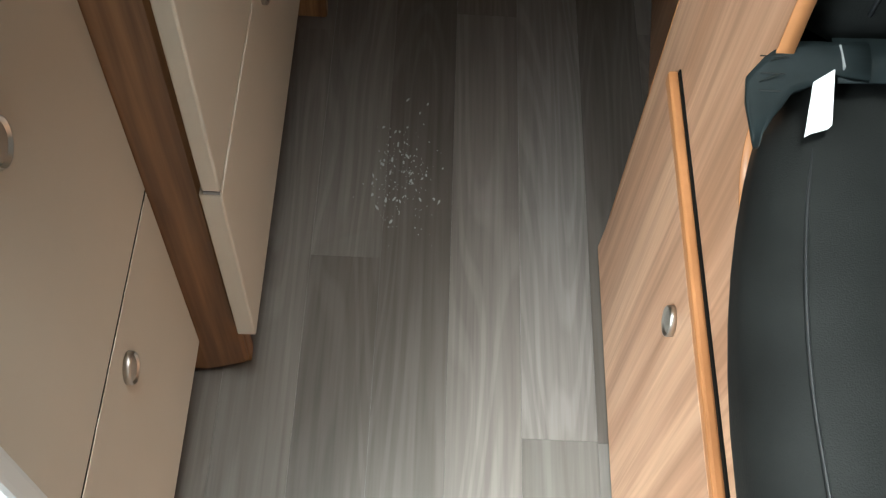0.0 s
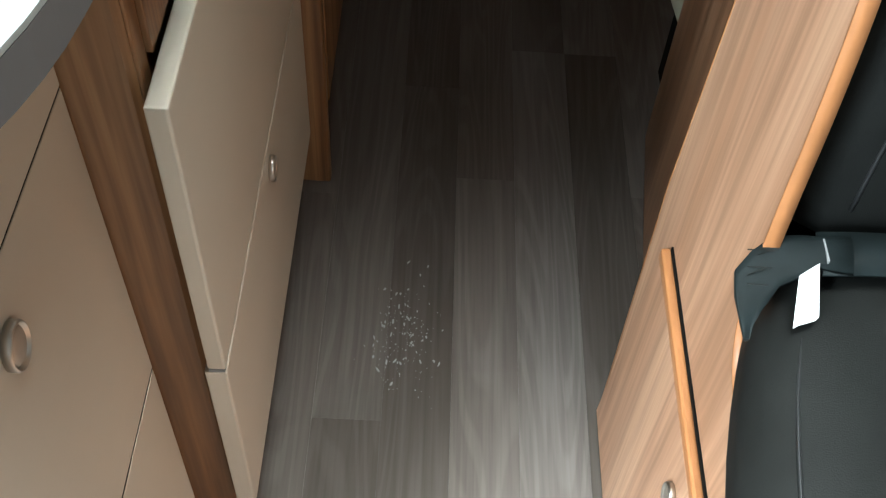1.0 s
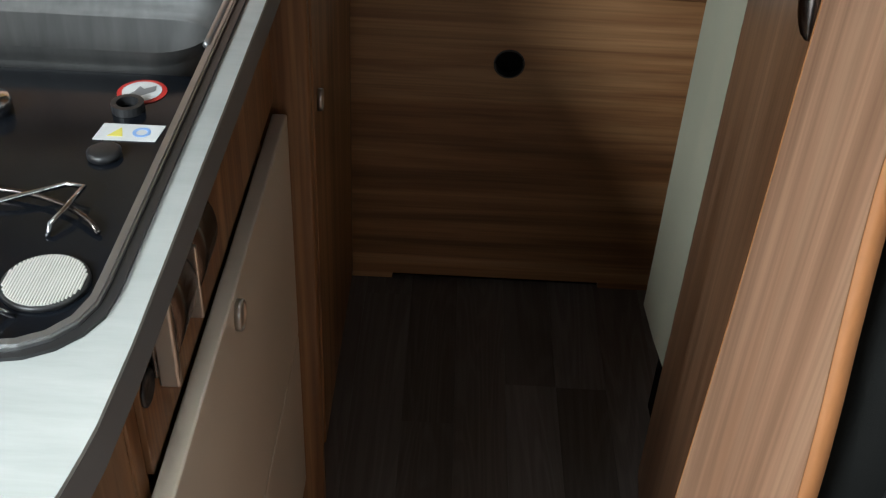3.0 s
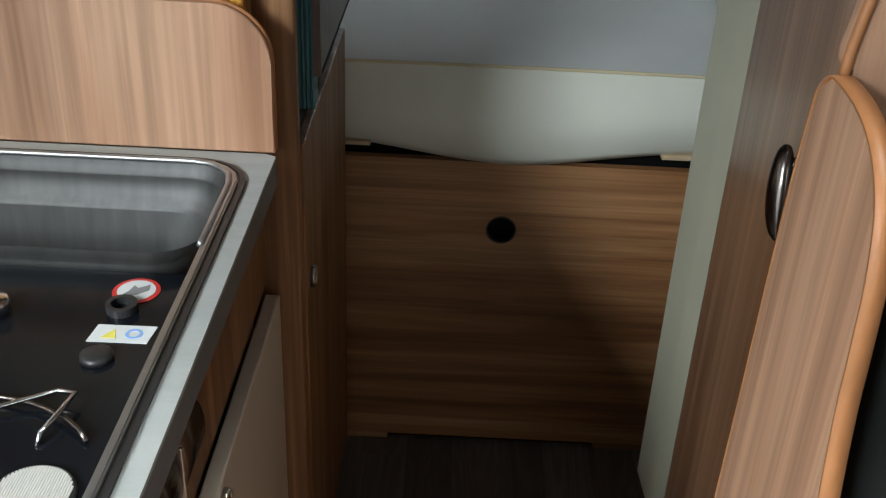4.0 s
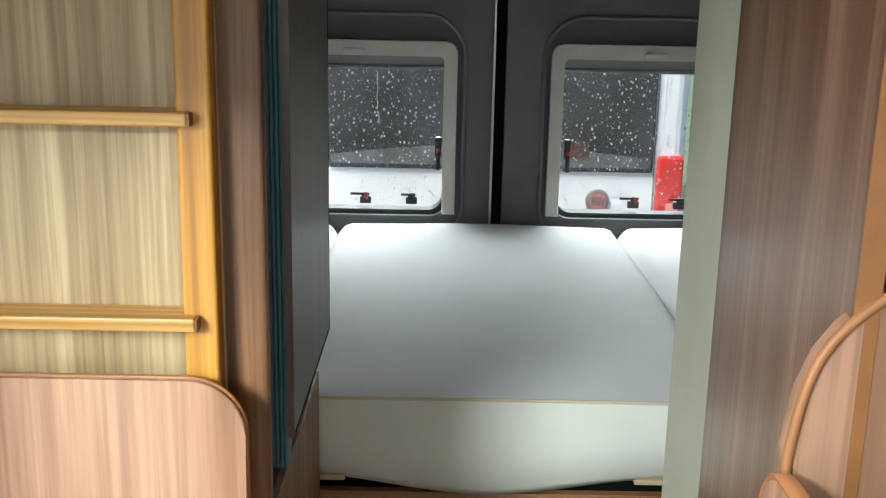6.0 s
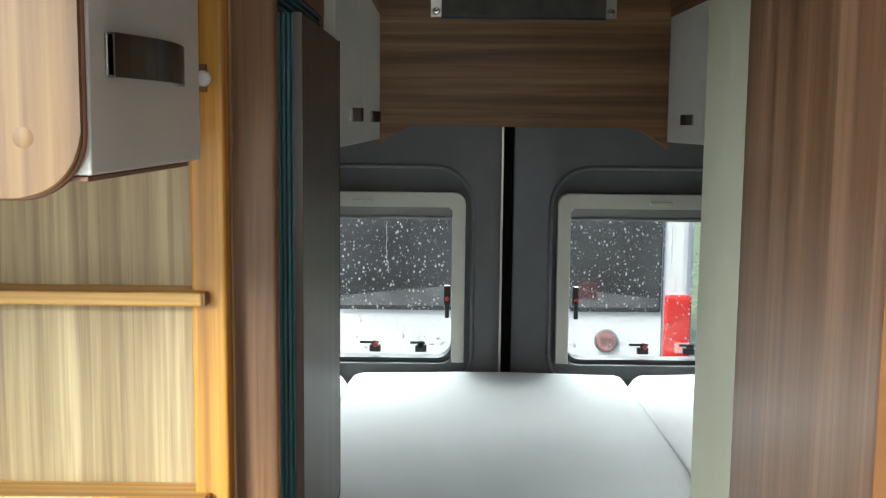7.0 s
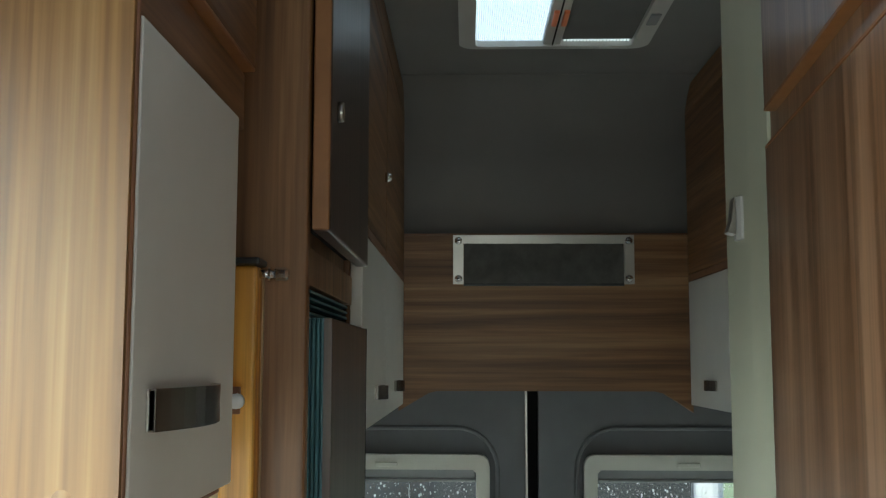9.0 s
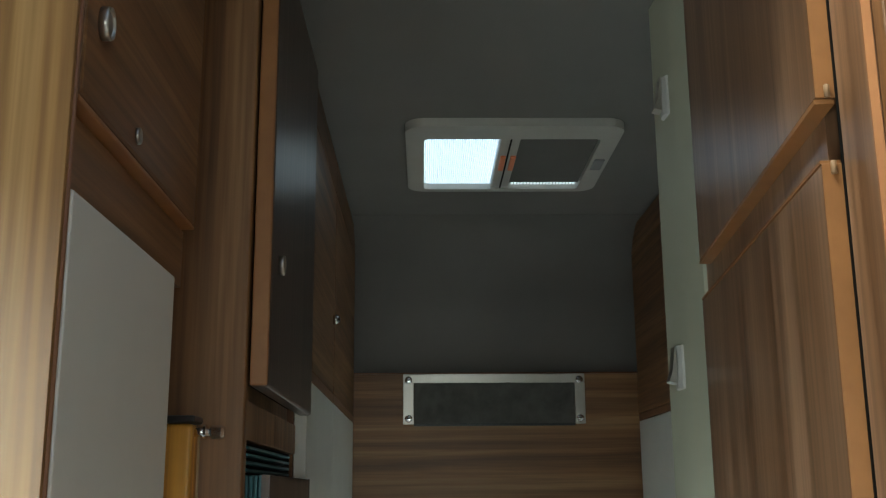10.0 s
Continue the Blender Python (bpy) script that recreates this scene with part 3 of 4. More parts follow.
inner = [(cx + r * math.cos(radians(a)), cz + r * math.sin(radians(a))) for a in [180 + 90 * k / n for k in range(n + 1)] + [270 + 90 * k / n for k in range(n + 1)] + [90 * k / n for k in range(n + 1)] + [90 + 90 * k / n for k in range(n + 1)]]
part("front_panel", ring_plate(outer, inner, "y", 2.287, 2.303), M_LIT_WOOD_X, t)
part("finger_hole", ring_plate([(cx + (u - cx) * 1.08, cz + (v - cz) * 1.08) for u, v in inner], [(cx + (u - cx) * 0.97, cz + (v - cz) * 0.97) for u, v in inner], "y", 2.2855, 2.302), M_BLACK, t, "black hole rim")
# Near-black sheet puts the shade under the mattress in as colour.
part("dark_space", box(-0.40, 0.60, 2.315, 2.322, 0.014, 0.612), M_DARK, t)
part("plinth", box(-0.40, -0.17, 2.289, 2.303, 0.0, 0.0135), M_LIT_WOOD_X, t)
part("plinth", box(0.226, 0.60, 2.289, 2.303, 0.0, 0.0135), M_LIT_WOOD_X, t)
# Black strip stands for the shade in the floor recess.
part("kick_gap", box(-0.1695, 0.2255, 2.299, 2.303, 0.0, 0.0135), M_DARK, t)
# Slat frame coloured near-black as well, for the shade under the mattress.
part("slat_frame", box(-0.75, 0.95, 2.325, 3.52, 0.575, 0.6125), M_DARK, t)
part("slat", box(-0.27, -0.205, 2.278, 2.33, 0.6150, 0.6235, 0.002), plain("birch", (0.5, 0.38, 0.24), 0.6), t, "pale wooden slat end")
part("slat", box(0.268, 0.34, 2.278, 2.33, 0.6150, 0.6235, 0.002), plain("birch", (0.5, 0.38, 0.24), 0.6), t, "pale wooden slat end")


def cushion(name, x0, x1, y0, y1, label, droop, front=True):
    """A soft mattress piece: domed top, round borders and a front border that bellies out and droops."""
    m = thing(name, ((x0 + x1) / 2, (y0 + y1) / 2, 0.6), label, "mattress", "mattress cushions")
    nx, ny = 40, 40
    bm = bmesh.new()
    grid = []
    for j in range(ny + 1):
        row = []
        for i in range(nx + 1):
            u, w = i / nx, j / ny
            x, y = x0 + (x1 - x0) * u, y0 + (y1 - y0) * w
            edge = min(u, 1 - u) * (x1 - x0)
            back = (1 - w) * (y1 - y0)
            z = 0.757 + 0.016 * math.sin(math.pi * min(0.78, w * 0.9 + 0.0)) ** 0.7
            z += 0.006 * math.sin(math.pi * u)
            z -= 0.030 * max(0, 1 - edge / 0.035) ** 2 + 0.05 * max(0, 1 - back / 0.03) ** 2 * 0.3
            z += 0.0022 * noise.noise(Vector((x * 7, y * 7, 2)))
            if front:
                y -= 0.010 * math.sin(math.pi * u) * (1 - w) ** 3
            row.append(bm.verts.new((x, y, z)))
        grid.append(row)
    for j in range(ny):
        for i in range(nx):
            bm.faces.new((grid[j][i], grid[j][i + 1], grid[j + 1][i + 1], grid[j + 1][i]))
    part("top_cover", bm, M_FABRIC, m, "white stretch fabric top", True)
    bm = bmesh.new()
    rows = []
    nk = 12
    for k in range(nk + 1):
        s = k / nk
        ring = []
        for i in range(nx + 1):
            u = i / nx
            g = grid[0][i]
            x = x0 + (x1 - x0) * u
            zt = 0.757 + 0.006 * math.sin(math.pi * u)
            dr = droop * math.exp(-((x - 0.02) / 0.20) ** 2)
            zb = 0.626 - dr
            z = zt + (zb - zt) * s
            y = y0 - 0.010 * math.sin(math.pi * u) - 0.016 * math.sin(math.pi * s * 0.92) - 0.012 * s * dr / max(droop, 1e-6) + 0.020 * s ** 4
            y += 0.0025 * noise.noise(Vector((x * 9, s * 3, 7)))
            ring.append(bm.verts.new((x, y, z)))
        rows.append(ring)
    for r1, r2 in zip(rows, rows[1:]):
        for i in range(nx):
            bm.faces.new((r1[i], r1[i + 1], r2[i + 1], r2[i]))
    under = [bm.verts.new((v.co.x, y0 + 0.08, 0.6265)) for v in rows[-1]]
    for i in range(nx):
        bm.faces.new((rows[-1][i], rows[-1][i + 1], under[i + 1], under[i]))
    part("border", bm, M_FABRIC_SIDE, m, "cream border fabric", True)
    seam = [(x0 + (x1 - x0) * i / nx, y0 - 0.010 * math.sin(math.pi * i / nx) - 0.002, 0.757 + 0.006 * math.sin(math.pi * i / nx) + 0.001) for i in range(nx + 1)]
    part("piping", tube(seam, 0.0028, 6), M_PIPING, m, "yellowish piping", True)
    bm = box(x0 + 0.004, x1 - 0.004, y0 + 0.03, y1 - 0.01, 0.628, 0.725)
    part("core", bm, M_FABRIC_SIDE, m)
    return m


cushion("mattress", -0.33, 0.43, 2.280, 3.52, "white fabric mattress with a cream border", 0.030)
cushion("mattress", -0.78, -0.332, 2.285, 3.52, "white fabric side cushion of the mattress", 0.0)
cushion("mattress", 0.432, 0.98, 2.285, 3.52, "white fabric side cushion of the mattress", 0.0)


# ---- cupboards over the bed ----
def bow_handle(parent, x, y0, y1, z, way, h=0.018):
    """A bowed dark-chrome pull on a door face across x."""
    n = 10
    bm = bmesh.new()
    rows = []
    for i in range(n + 1):
        u = i / n
        y = y0 + (y1 - y0) * u
        out = 0.006 + 0.014 * math.sin(math.pi * u)
        rows.append([bm.verts.new((x + way * o, y, z + dz)) for o, dz in ((out, -h), (out, h), (out - 0.004, h), (out - 0.004, -h))])
    for r1, r2 in zip(rows, rows[1:]):
        for k in range(4):
            bm.faces.new((r1[k], r1[(k + 1) % 4], r2[(k + 1) % 4], r2[k]))
    bm.faces.new(rows[0])
    bm.faces.new(rows[-1][::-1])
    hd = part("handle", bm, M_GUN, parent, "bowed dark chrome handle", False)
    for yy in (y0, y1 - 0.003):
        part("handle_foot", box(min(x, x + way * 0.0062), max(x, x + way * 0.0062), yy, yy + 0.003, z - h, z + h, 0.001), M_NICKEL, hd, "bright metal end")
    return hd


def bed_cupboard(y0, y1, face, wall, way, hy, key):
    c = thing("overhead_cupboard", ((face + wall) / 2, (y0 + y1) / 2, 1.40), "overhead cupboard with white lower flap and walnut upper door", "cupboard", "cupboards over the bed")
    lo, hi = sorted((face - way * 0.019, wall))
    part("body", box(lo, hi, y0, y1, 1.402, 2.155), M_WOOD_V, c)
    lo, hi = sorted((face, face - way * 0.018))
    d = part("flap", box(lo, hi, y0 + 0.002, y1 - 0.002, 1.405, 1.692, 0.0015), M_WHITE, c, "matt white flap")
    bow_handle(d, face, hy - 0.035, hy + 0.035, 1.455, way, 0.011)
    part("divider", box(lo, hi, y0, y1, 1.6935, 1.708, 0.001), M_EDGE_DARK, c, "dark edge strip")
    u = part("upper_door", box(lo, hi, y0 + 0.002, y1 - 0.002, 1.7095, 2.09, 0.0015), M_WOOD_Y, c, "walnut door with horizontal grain")
    part("cornice", box(lo, hi, y0, y1, 2.093, 2.155, 0.001), M_WOOD_Y, c)
    if key:
        part("knob", lathe([(0.009, 0), (0.009, way * 0.006), (0.006, way * 0.012)], (face, key, 1.842), "x", 16), M_CHROME, u, "chrome knob", True)
    return c


bed_cupboard(2.195, 2.63, -0.225, LEFT, 1, 2.44, 2.60)
bed_cupboard(2.632, 3.18, -0.225, LEFT, 1, 2.90, 0)
bed_cupboard(2.36, 3.18, 0.448, RIGHT, -1, 2.95, 0)

# ---- tall fridge unit ----
t = thing("tall_unit", (-0.52, 1.95, 0.0), "tall walnut-laminate unit housing the fridge", "tall cabinet")
part("end_panel", box(-0.78, -0.229, 1.70, 1.718, 0.0, 2.16, 0.004, 3), M_WOOD_V, t, "walnut end panel")
part("carcass", box(-0.78, -0.252, 1.7185, 2.19, 0.0, 2.16), M_WOOD_V, t)
# Black sheet behind the upper door puts its shade in as colour.
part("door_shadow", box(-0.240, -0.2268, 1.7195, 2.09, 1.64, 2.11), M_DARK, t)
part("stile", box(-0.252, -0.240, 1.7185, 1.764, 0.0, 2.16, 0.001), M_WOOD_V, t)
part("rail", box(-0.252, -0.240, 1.765, 2.188, 1.585, 1.625, 0.001), M_WOOD_V, t)
part("vent_gap", box(-0.252, -0.2475, 1.766, 2.186, 1.5505, 1.584), M_DARK, t, "dark ventilation gap")
low = part("lower_door", box(-0.2515, -0.234, 1.768, 2.176, 0.10, 0.843, 0.0015), M_WOOD_V, t, "walnut lower door")
push_lock(low, -0.234, 1.80, 0.655, 1, 0.014)
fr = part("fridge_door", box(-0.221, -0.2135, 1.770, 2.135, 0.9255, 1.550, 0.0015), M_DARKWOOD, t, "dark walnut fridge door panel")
for k in range(4):
    part("gasket", box(-0.2395 + 0.0048 * k, -0.2355 + 0.0048 * k, 1.771 - 0.0012 * (k % 2), 1.800, 0.883, 1.550, 0.0012), M_TEAL, fr, "teal-grey ribbed door edge")
# Near-black core paints the shade seen from below the fridge panel.
part("door_core", box(-0.2395, -0.2214, 1.8003, 2.134, 0.905, 1.550), M_DARK, fr, "near-black door core, painted as shade")
part("edge", box(-0.2215, -0.2132, 1.7695, 2.1355, 0.9220, 0.9253), M_DARK, fr, "dark lower edge")
part("edge", box(-0.2215, -0.2132, 2.1352, 2.1385, 0.9220, 1.550), M_DARK, fr, "dark far edge")
part("edge", box(-0.2215, -0.2132, 1.7665, 1.7696, 0.9220, 1.550), M_DARKWOOD, fr, "dark near edge")
for k in range(4):
    part("vent_rib", box(-0.247, -0.236, 1.768, 2.10, 1.5535 + 0.0075 * k, 1.5565 + 0.0075 * k, 0.0008), M_TEAL, t, "dark teal vent rib")
# Near-black fill paints the shade between fridge and lower door.
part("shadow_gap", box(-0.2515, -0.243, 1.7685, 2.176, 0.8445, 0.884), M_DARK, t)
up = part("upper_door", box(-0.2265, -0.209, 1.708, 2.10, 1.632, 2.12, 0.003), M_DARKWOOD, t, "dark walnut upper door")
part("edge", box(-0.2265, -0.2095, 1.7035, 1.7075, 1.633, 2.119, 0.0015), M_EDGE_MID, up, "orange-brown edge")
push_lock(up, -0.209, 1.760, 1.762, 1, 0.0105)

# Thin sheet on the end panel paints the light behind the ladder.
part("inset_board", box(-0.78, -0.270, 1.6965, 1.6998, 0.886, 1.590), M_LIT_PANEL_V, t, "lit area of the end panel with fine upright lines")

# ---- ladder hung on the tall unit ----
t = thing("bunk_ladder", (-0.45, 1.68, 1.03), "pale yellow pine bunk ladder hung upright on the tall unit", "ladder")
for x0 in (-0.304, -0.640):
    part("stile", box(x0, x0 + 0.033, 1.668, 1.6962, 0.886, 1.595, 0.004, 3), M_PINE, t, "pine stile")
for z in (0.886, 1.079, 1.273, 1.467):
    part("rung", box(-0.620, -0.290, 1.652, 1.696, z, z + 0.013, 0.002), M_PINE_X, t, "pine rung")
    part("rung_end", box(-0.2895, -0.2875, 1.651, 1.6675, z + 0.0005, z + 0.0125), M_EDGE_DARK, t, "dark rung end")
t = thing("ladder_hook", (-0.262, 1.69, 1.595), "chrome hook bolt with a black clip holding the ladder", "hook")
part("clip", box(-0.312, -0.268, 1.662, 1.70, 1.5955, 1.602, 0.002), M_BLACK, t, "black clip")
part("bolt", tube([(-0.276, 1.68, 1.5875), (-0.256, 1.68, 1.5875)], 0.0042, 12), M_CHROME, t, "chrome bolt", True)
part("washer", tube([(-0.2625, 1.68, 1.5875), (-0.2605, 1.68, 1.5875)], 0.0072, 18), M_CHROME, t, "chrome washer")
part("bolt_head", lathe([(0.0045, 0.0), (0.0066, 0.002), (0.0066, 0.011), (0.005, 0.0135), (0.002, 0.0135)], (-0.2572, 1.68, 1.5875), "x", 10), M_CHROME, t, "chrome nut")

# ---- kitchen ----
t = thing("kitchen_front_cabinet", (-0.55, 1.0, 0.0), "cream kitchen cabinet with two flush doors and a drawer", "cabinet")
part("carcass", box(-0.78, -0.332, 0.85, 1.138, 0.09, 0.853), M_CREAM, t)
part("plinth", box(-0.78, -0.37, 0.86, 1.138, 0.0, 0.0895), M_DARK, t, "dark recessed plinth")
part("top_drawer", box(-0.3315, -0.314, 0.846, 1.140, 0.7160, 0.850, 0.0008), M_CREAM, t, "cream drawer front")
part("drawer_gap", box(-0.3319, -0.3145, 0.847, 1.139, 0.7142, 0.7158), M_DARK, t, "dark joint")
d = part("upper_door", box(-0.3315, -0.314, 0.846, 1.140, 0.3905, 0.714, 0.0012), M_CREAM, t, "cream door")
push_lock(d, -0.314, 0.985, 0.666, 1, 0.0175)
d = part("lower_door", box(-0.3315, -0.314, 0.846, 1.140, 0.098, 0.3865, 0.0012), M_CREAM, t, "cream door")
push_lock(d, -0.314, 1.000, 0.340, 1, 0.0165)
part("door_gap", box(-0.3319, -0.3145, 0.847, 1.139, 0.3867, 0.3903), M_DARK, t, "dark joint")
part("end_profile", box(-0.34, -0.296, 0.824, 0.845, 0.0, 0.853, 0.006, 3), M_LABEL, t, "white rounded end profile")

t = thing("kitchen_drawer_unit", (-0.55, 1.42, 0.0), "walnut kitchen unit with two cream drawers", "cabinet")
part("side_panel", box(-0.78, -0.272, 1.163, 1.183, 0.0, 0.853, 0.0015), M_WOOD_V, t, "walnut side panel")
part("corner_post", prism([(-0.345, 1.146), (-0.318, 1.146), (-0.278, 1.156), (-0.2735, 1.160), (-0.2735, 1.1625), (-0.345, 1.1625)], "z", 0.012, 0.853), M_WOOD_V, t, "rounded walnut corner post")
part("carcass", box(-0.78, -0.285, 1.1835, 1.698, 0.09, 0.70), M_WOOD_V, t)
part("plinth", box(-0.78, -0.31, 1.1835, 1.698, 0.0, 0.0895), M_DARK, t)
part("frieze", box(-0.2845, -0.268, 1.1835, 1.698, 0.706, 0.853, 0.001), M_WOOD_V, t, "walnut frieze board")
for z0, z1, hy, hz in ((0.390, 0.700, 1.386, 0.676), (0.118, 0.385, 1.406, 0.353)):
    d = part("drawer_front", box(-0.271 if z0 < 0.3 else -0.2675, -0.2515, 1.140, 1.685, z0, z1, 0.002), M_CREAM, t, "cream drawer front")
    push_lock(d, -0.2515, hy, hz, 1, 0.0155)
part("joint", box(-0.2665, -0.2530, 1.1405, 1.684, 0.3855, 0.3895), M_BLIND, t, "dark joint between the drawers")
t = thing("socket", (-0.268, 1.195, 0.772), "round black socket in the walnut frieze", "socket")
part("rim", lathe([(0.013, 0), (0.013, 0.002), (0.010, 0.003), (0.009, 0.0005)], (-0.268, 1.197, 0.775), "x", 24), M_BLACK, t, "", True)
t = thing("switch_panel", (-0.262, 1.26, 0.81), "dark chrome double rocker panel under the worktop", "switch")
part("plate", box(-0.268, -0.262, 1.208, 1.345, 0.772, 0.838, 0.002), M_GUN, t)
for y0, y1 in ((1.212, 1.272), (1.276, 1.341)):
    n = 8
    bm = bmesh.new()
    rows = [[bm.verts.new((-0.2615 + 0.0135 * math.sin(math.pi * i / n) ** 0.6, y, 0.770 + 0.064 * i / n)) for y in (y0, y1)] for i in range(n + 1)]
    for r1, r2 in zip(rows, rows[1:]):
        bm.faces.new((r1[0], r1[1], r2[1], r2[0]))
    back = [[bm.verts.new((-0.2618, y, 0.770 + 0.064 * i)) for y in (y0, y1)] for i in (0, 1)]
    bm.faces.new((back[0][0], back[0][1], back[1][1], back[1][0]))
    for s in (0, 1):
        bm.faces.new([r[s] for r in rows])
    part("rocker", bm, M_GUN, t, "dark chrome rocker cover", True)
part("divider", box(-0.262, -0.2465, 1.2725, 1.2755, 0.770, 0.834, 0.001), M_NICKEL, t, "bright divider")
part("end_cap", box(-0.262, -0.2475, 1.2045, 1.2115, 0.768, 0.838, 0.002), M_NICKEL, t, "bright end cap")

# worktop with a cut-out for the sink and hob
edge = [(-0.2415, 1.6455), (-0.2415, 1.30), (-0.2412, 1.12), (-0.2432, 1.055), (-0.2495, 1.01), (-0.262, 0.968), (-0.283, 0.928), (-0.315, 0.893), (-0.36, 0.868), (-0.42, 0.855), (-0.78, 0.850)]
hx0, hx1, hy0, hy1 = -0.66, -0.262, 1.102, 1.622
cut = rounded(hx0, hx1, hy0, hy1, 0.05, 7)


def resample(line, count):
    """Points spread evenly along a closed outline."""
    pts = [Vector(p) for p in line]
    pts.append(pts[0])
    lens = [0.0]
    for a, b in zip(pts, pts[1:]):
        lens.append(lens[-1] + (b - a).length)
    out = []
    for k in range(count):
        s = lens[-1] * k / count
        i = max(j for j in range(len(lens) - 1) if lens[j] <= s)
        f = (s - lens[i]) / max(lens[i + 1] - lens[i], 1e-9)
        out.append(tuple(pts[i].lerp(pts[i + 1], f)))
    return out


def by_angle(line, c, count):
    """Points of an outline on rays at even angles from the centre."""
    dense = resample(line, 2400)
    ang = [(math.atan2(p[1] - c[1], p[0] - c[0]), p) for p in dense]
    return [min(ang, key=lambda q: abs((q[0] - a + math.pi) % (2 * math.pi) - math.pi))[1] for a in (2 * math.pi * k / count for k in range(count))]


mid = (-0.46, 1.36)
outline = edge + [(-0.78, 1.6455)]
N = 180
w_out, w_in = by_angle(outline, mid, N), by_angle(cut, mid, N)
t = thing("worktop", (-0.5, 1.25, 0.855), "pale grey-white laminate kitchen worktop with a dark edge", "worktop")
part("top", ring_plate(w_out, w_in, "z", 0.8825, 0.886), M_WORKTOP, t)
part("core", ring_plate(w_out, w_in, "z", 0.855, 0.882), M_EDGEGREY, t, "dark grey edge")

t = thing("backsplash", (-0.5, 1.655, 0.886), "light walnut backsplash board with a rounded corner", "backsplash")
ol = rounded(-0.78, -0.2435, 0.8865, 1.0325, (0, 0, 0.055, 0))
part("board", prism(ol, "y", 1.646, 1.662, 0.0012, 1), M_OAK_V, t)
bm = tube([(u, 1.654, v + 0.0006) for u, v in [(-0.78, 1.0325)] + [(-0.2985 + 0.055 * math.cos(radians(a)), 0.9775 + 0.055 * math.sin(radians(a))) for a in range(90, -1, -10)] + [(-0.2435, 0.888)]], 0.0022, 6)
part("edge_trim", bm, M_EDGE, t, "brown edge trim", True)

# sink and hob set into the worktop
t = thing("sink_hob", (-0.46, 1.36, 0.87), "steel sink joined to a black gas hob in one steel rim", "sink and hob")
rim_o, rim_i = by_angle(cut, mid, 120), by_angle(rounded(hx0 + 0.010, hx1 - 0.010, hy0 + 0.010, hy1 - 0.010, 0.042), mid, 120)
wide = by_angle(rounded(hx0 - 0.003, hx1 + 0.004, hy0 - 0.003, hy1 + 0.003, 0.053), mid, 120)
rim_m = by_angle(rounded(hx0 + 0.003, hx1 - 0.003, hy0 + 0.003, hy1 - 0.003, 0.048), mid, 120)
rim_t = by_angle(rounded(hx0 + 0.0045, hx1 - 0.0045, hy0 + 0.0045, hy1 - 0.0045, 0.047), mid, 120)
part("seal", ring_plate(wide, rim_o, "z", 0.8862, 0.8885), M_BLACK, t, "black sealing edge")
part("rim_shadow", ring_plate(rim_o, rim_m, "z", 0.870, 0.8875), M_BLACK, t, "black sealing groove")
bm = ring_plate(rim_m, rim_i, "z", 0.870, 0.8895)
ring_plate(rim_t, by_angle(rounded(hx0 + 0.0092, hx1 - 0.0092, hy0 + 0.0092, hy1 - 0.0092, 0.0425), mid, 120), "z", 0.8890, 0.8908, into=bm)
part("rim", bm, M_RIM, t, "satin steel rim")
bead = [(u, v, 0.8905) for u, v in rim_i if v > 1.445]
part("rim_bead", tube(bead, 0.0030, 8), M_RIM, t, "bright rolled steel bead", True)
hob = part("hob_tray", prism(rounded(hx0 + 0.010, hx1 - 0.0105, hy0 + 0.0105, 1.440, (0.04, 0.04, 0.004, 0.004)), "z", 0.866, 0.871), M_HOBGLASS, t, "glossy black hob tray")
bowl_rows = []
bm = bmesh.new()
for z, ins, rad in ((0.8895, 0.0, 0.040), (0.880, 0.002, 0.041), (0.876, 0.005, 0.042), (0.874, 0.005, 0.042), (0.852, 0.007, 0.044), (0.850, 0.011, 0.045), (0.848, 0.011, 0.045), (0.845, 0.015, 0.046), (0.843, 0.0155, 0.047), (0.800, 0.022, 0.052), (0.776, 0.028, 0.056), (0.762, 0.038, 0.056), (0.753, 0.056, 0.05), (0.750, 0.075, 0.04), (0.748, 0.10, 0.03)):
    ln = rounded(hx0 + 0.0105 + ins, hx1 - 0.0105 - ins, 1.4405 + ins * 0.6, hy1 - 0.0105 - ins, rad if ins < 0.09 else 0.02, 7)
    bowl_rows.append([bm.verts.new((u, v, z)) for u, v in ln])
for r1, r2 in zip(bowl_rows, bowl_rows[1:]):
    for i in range(len(r1)):
        bm.faces.new((r1[i], r1[(i + 1) % len(r1)], r2[(i + 1) % len(r1)], r2[i]))
bm.faces.new(bowl_rows[-1])
part("sink_bowl", bm, M_STEEL, t, "brushed steel sink bowl", True)
burner = part("burner", lathe([(0.0255, 0), (0.0255, 0.002), (0.025, 0.0032), (0.024, 0.0032)], (-0.3095, 1.181, 0.8712), "z", 32), M_BLACK, t, "black burner", True)
bm = bmesh.new()
for i in range(-13, 14):
    x = i * 0.0017
    h = math.sqrt(max(0, 0.0232 ** 2 - x * x))
    box(-0.3095 + x - 0.00055, -0.3095 + x + 0.00055, 1.181 - h, 1.181 + h, 0.8743, 0.8755, into=bm)
part("burner_mesh", bm, M_WHITE, burner, "pale ribbed burner cap")
burner = part("burner", lathe([(0.040, 0), (0.040, 0.006), (0.036, 0.012), (0.02, 0.013)], (-0.46, 1.23, 0.8712), "z", 32), M_BLACK, t, "black burner", True)
arc = [(-0.375 + 0.107 * math.cos(radians(a)), 1.163 + 0.105 * math.sin(radians(a)), 0.876 - (0.003 if a < 42 else 0)) for a in range(40, 151, 5)]
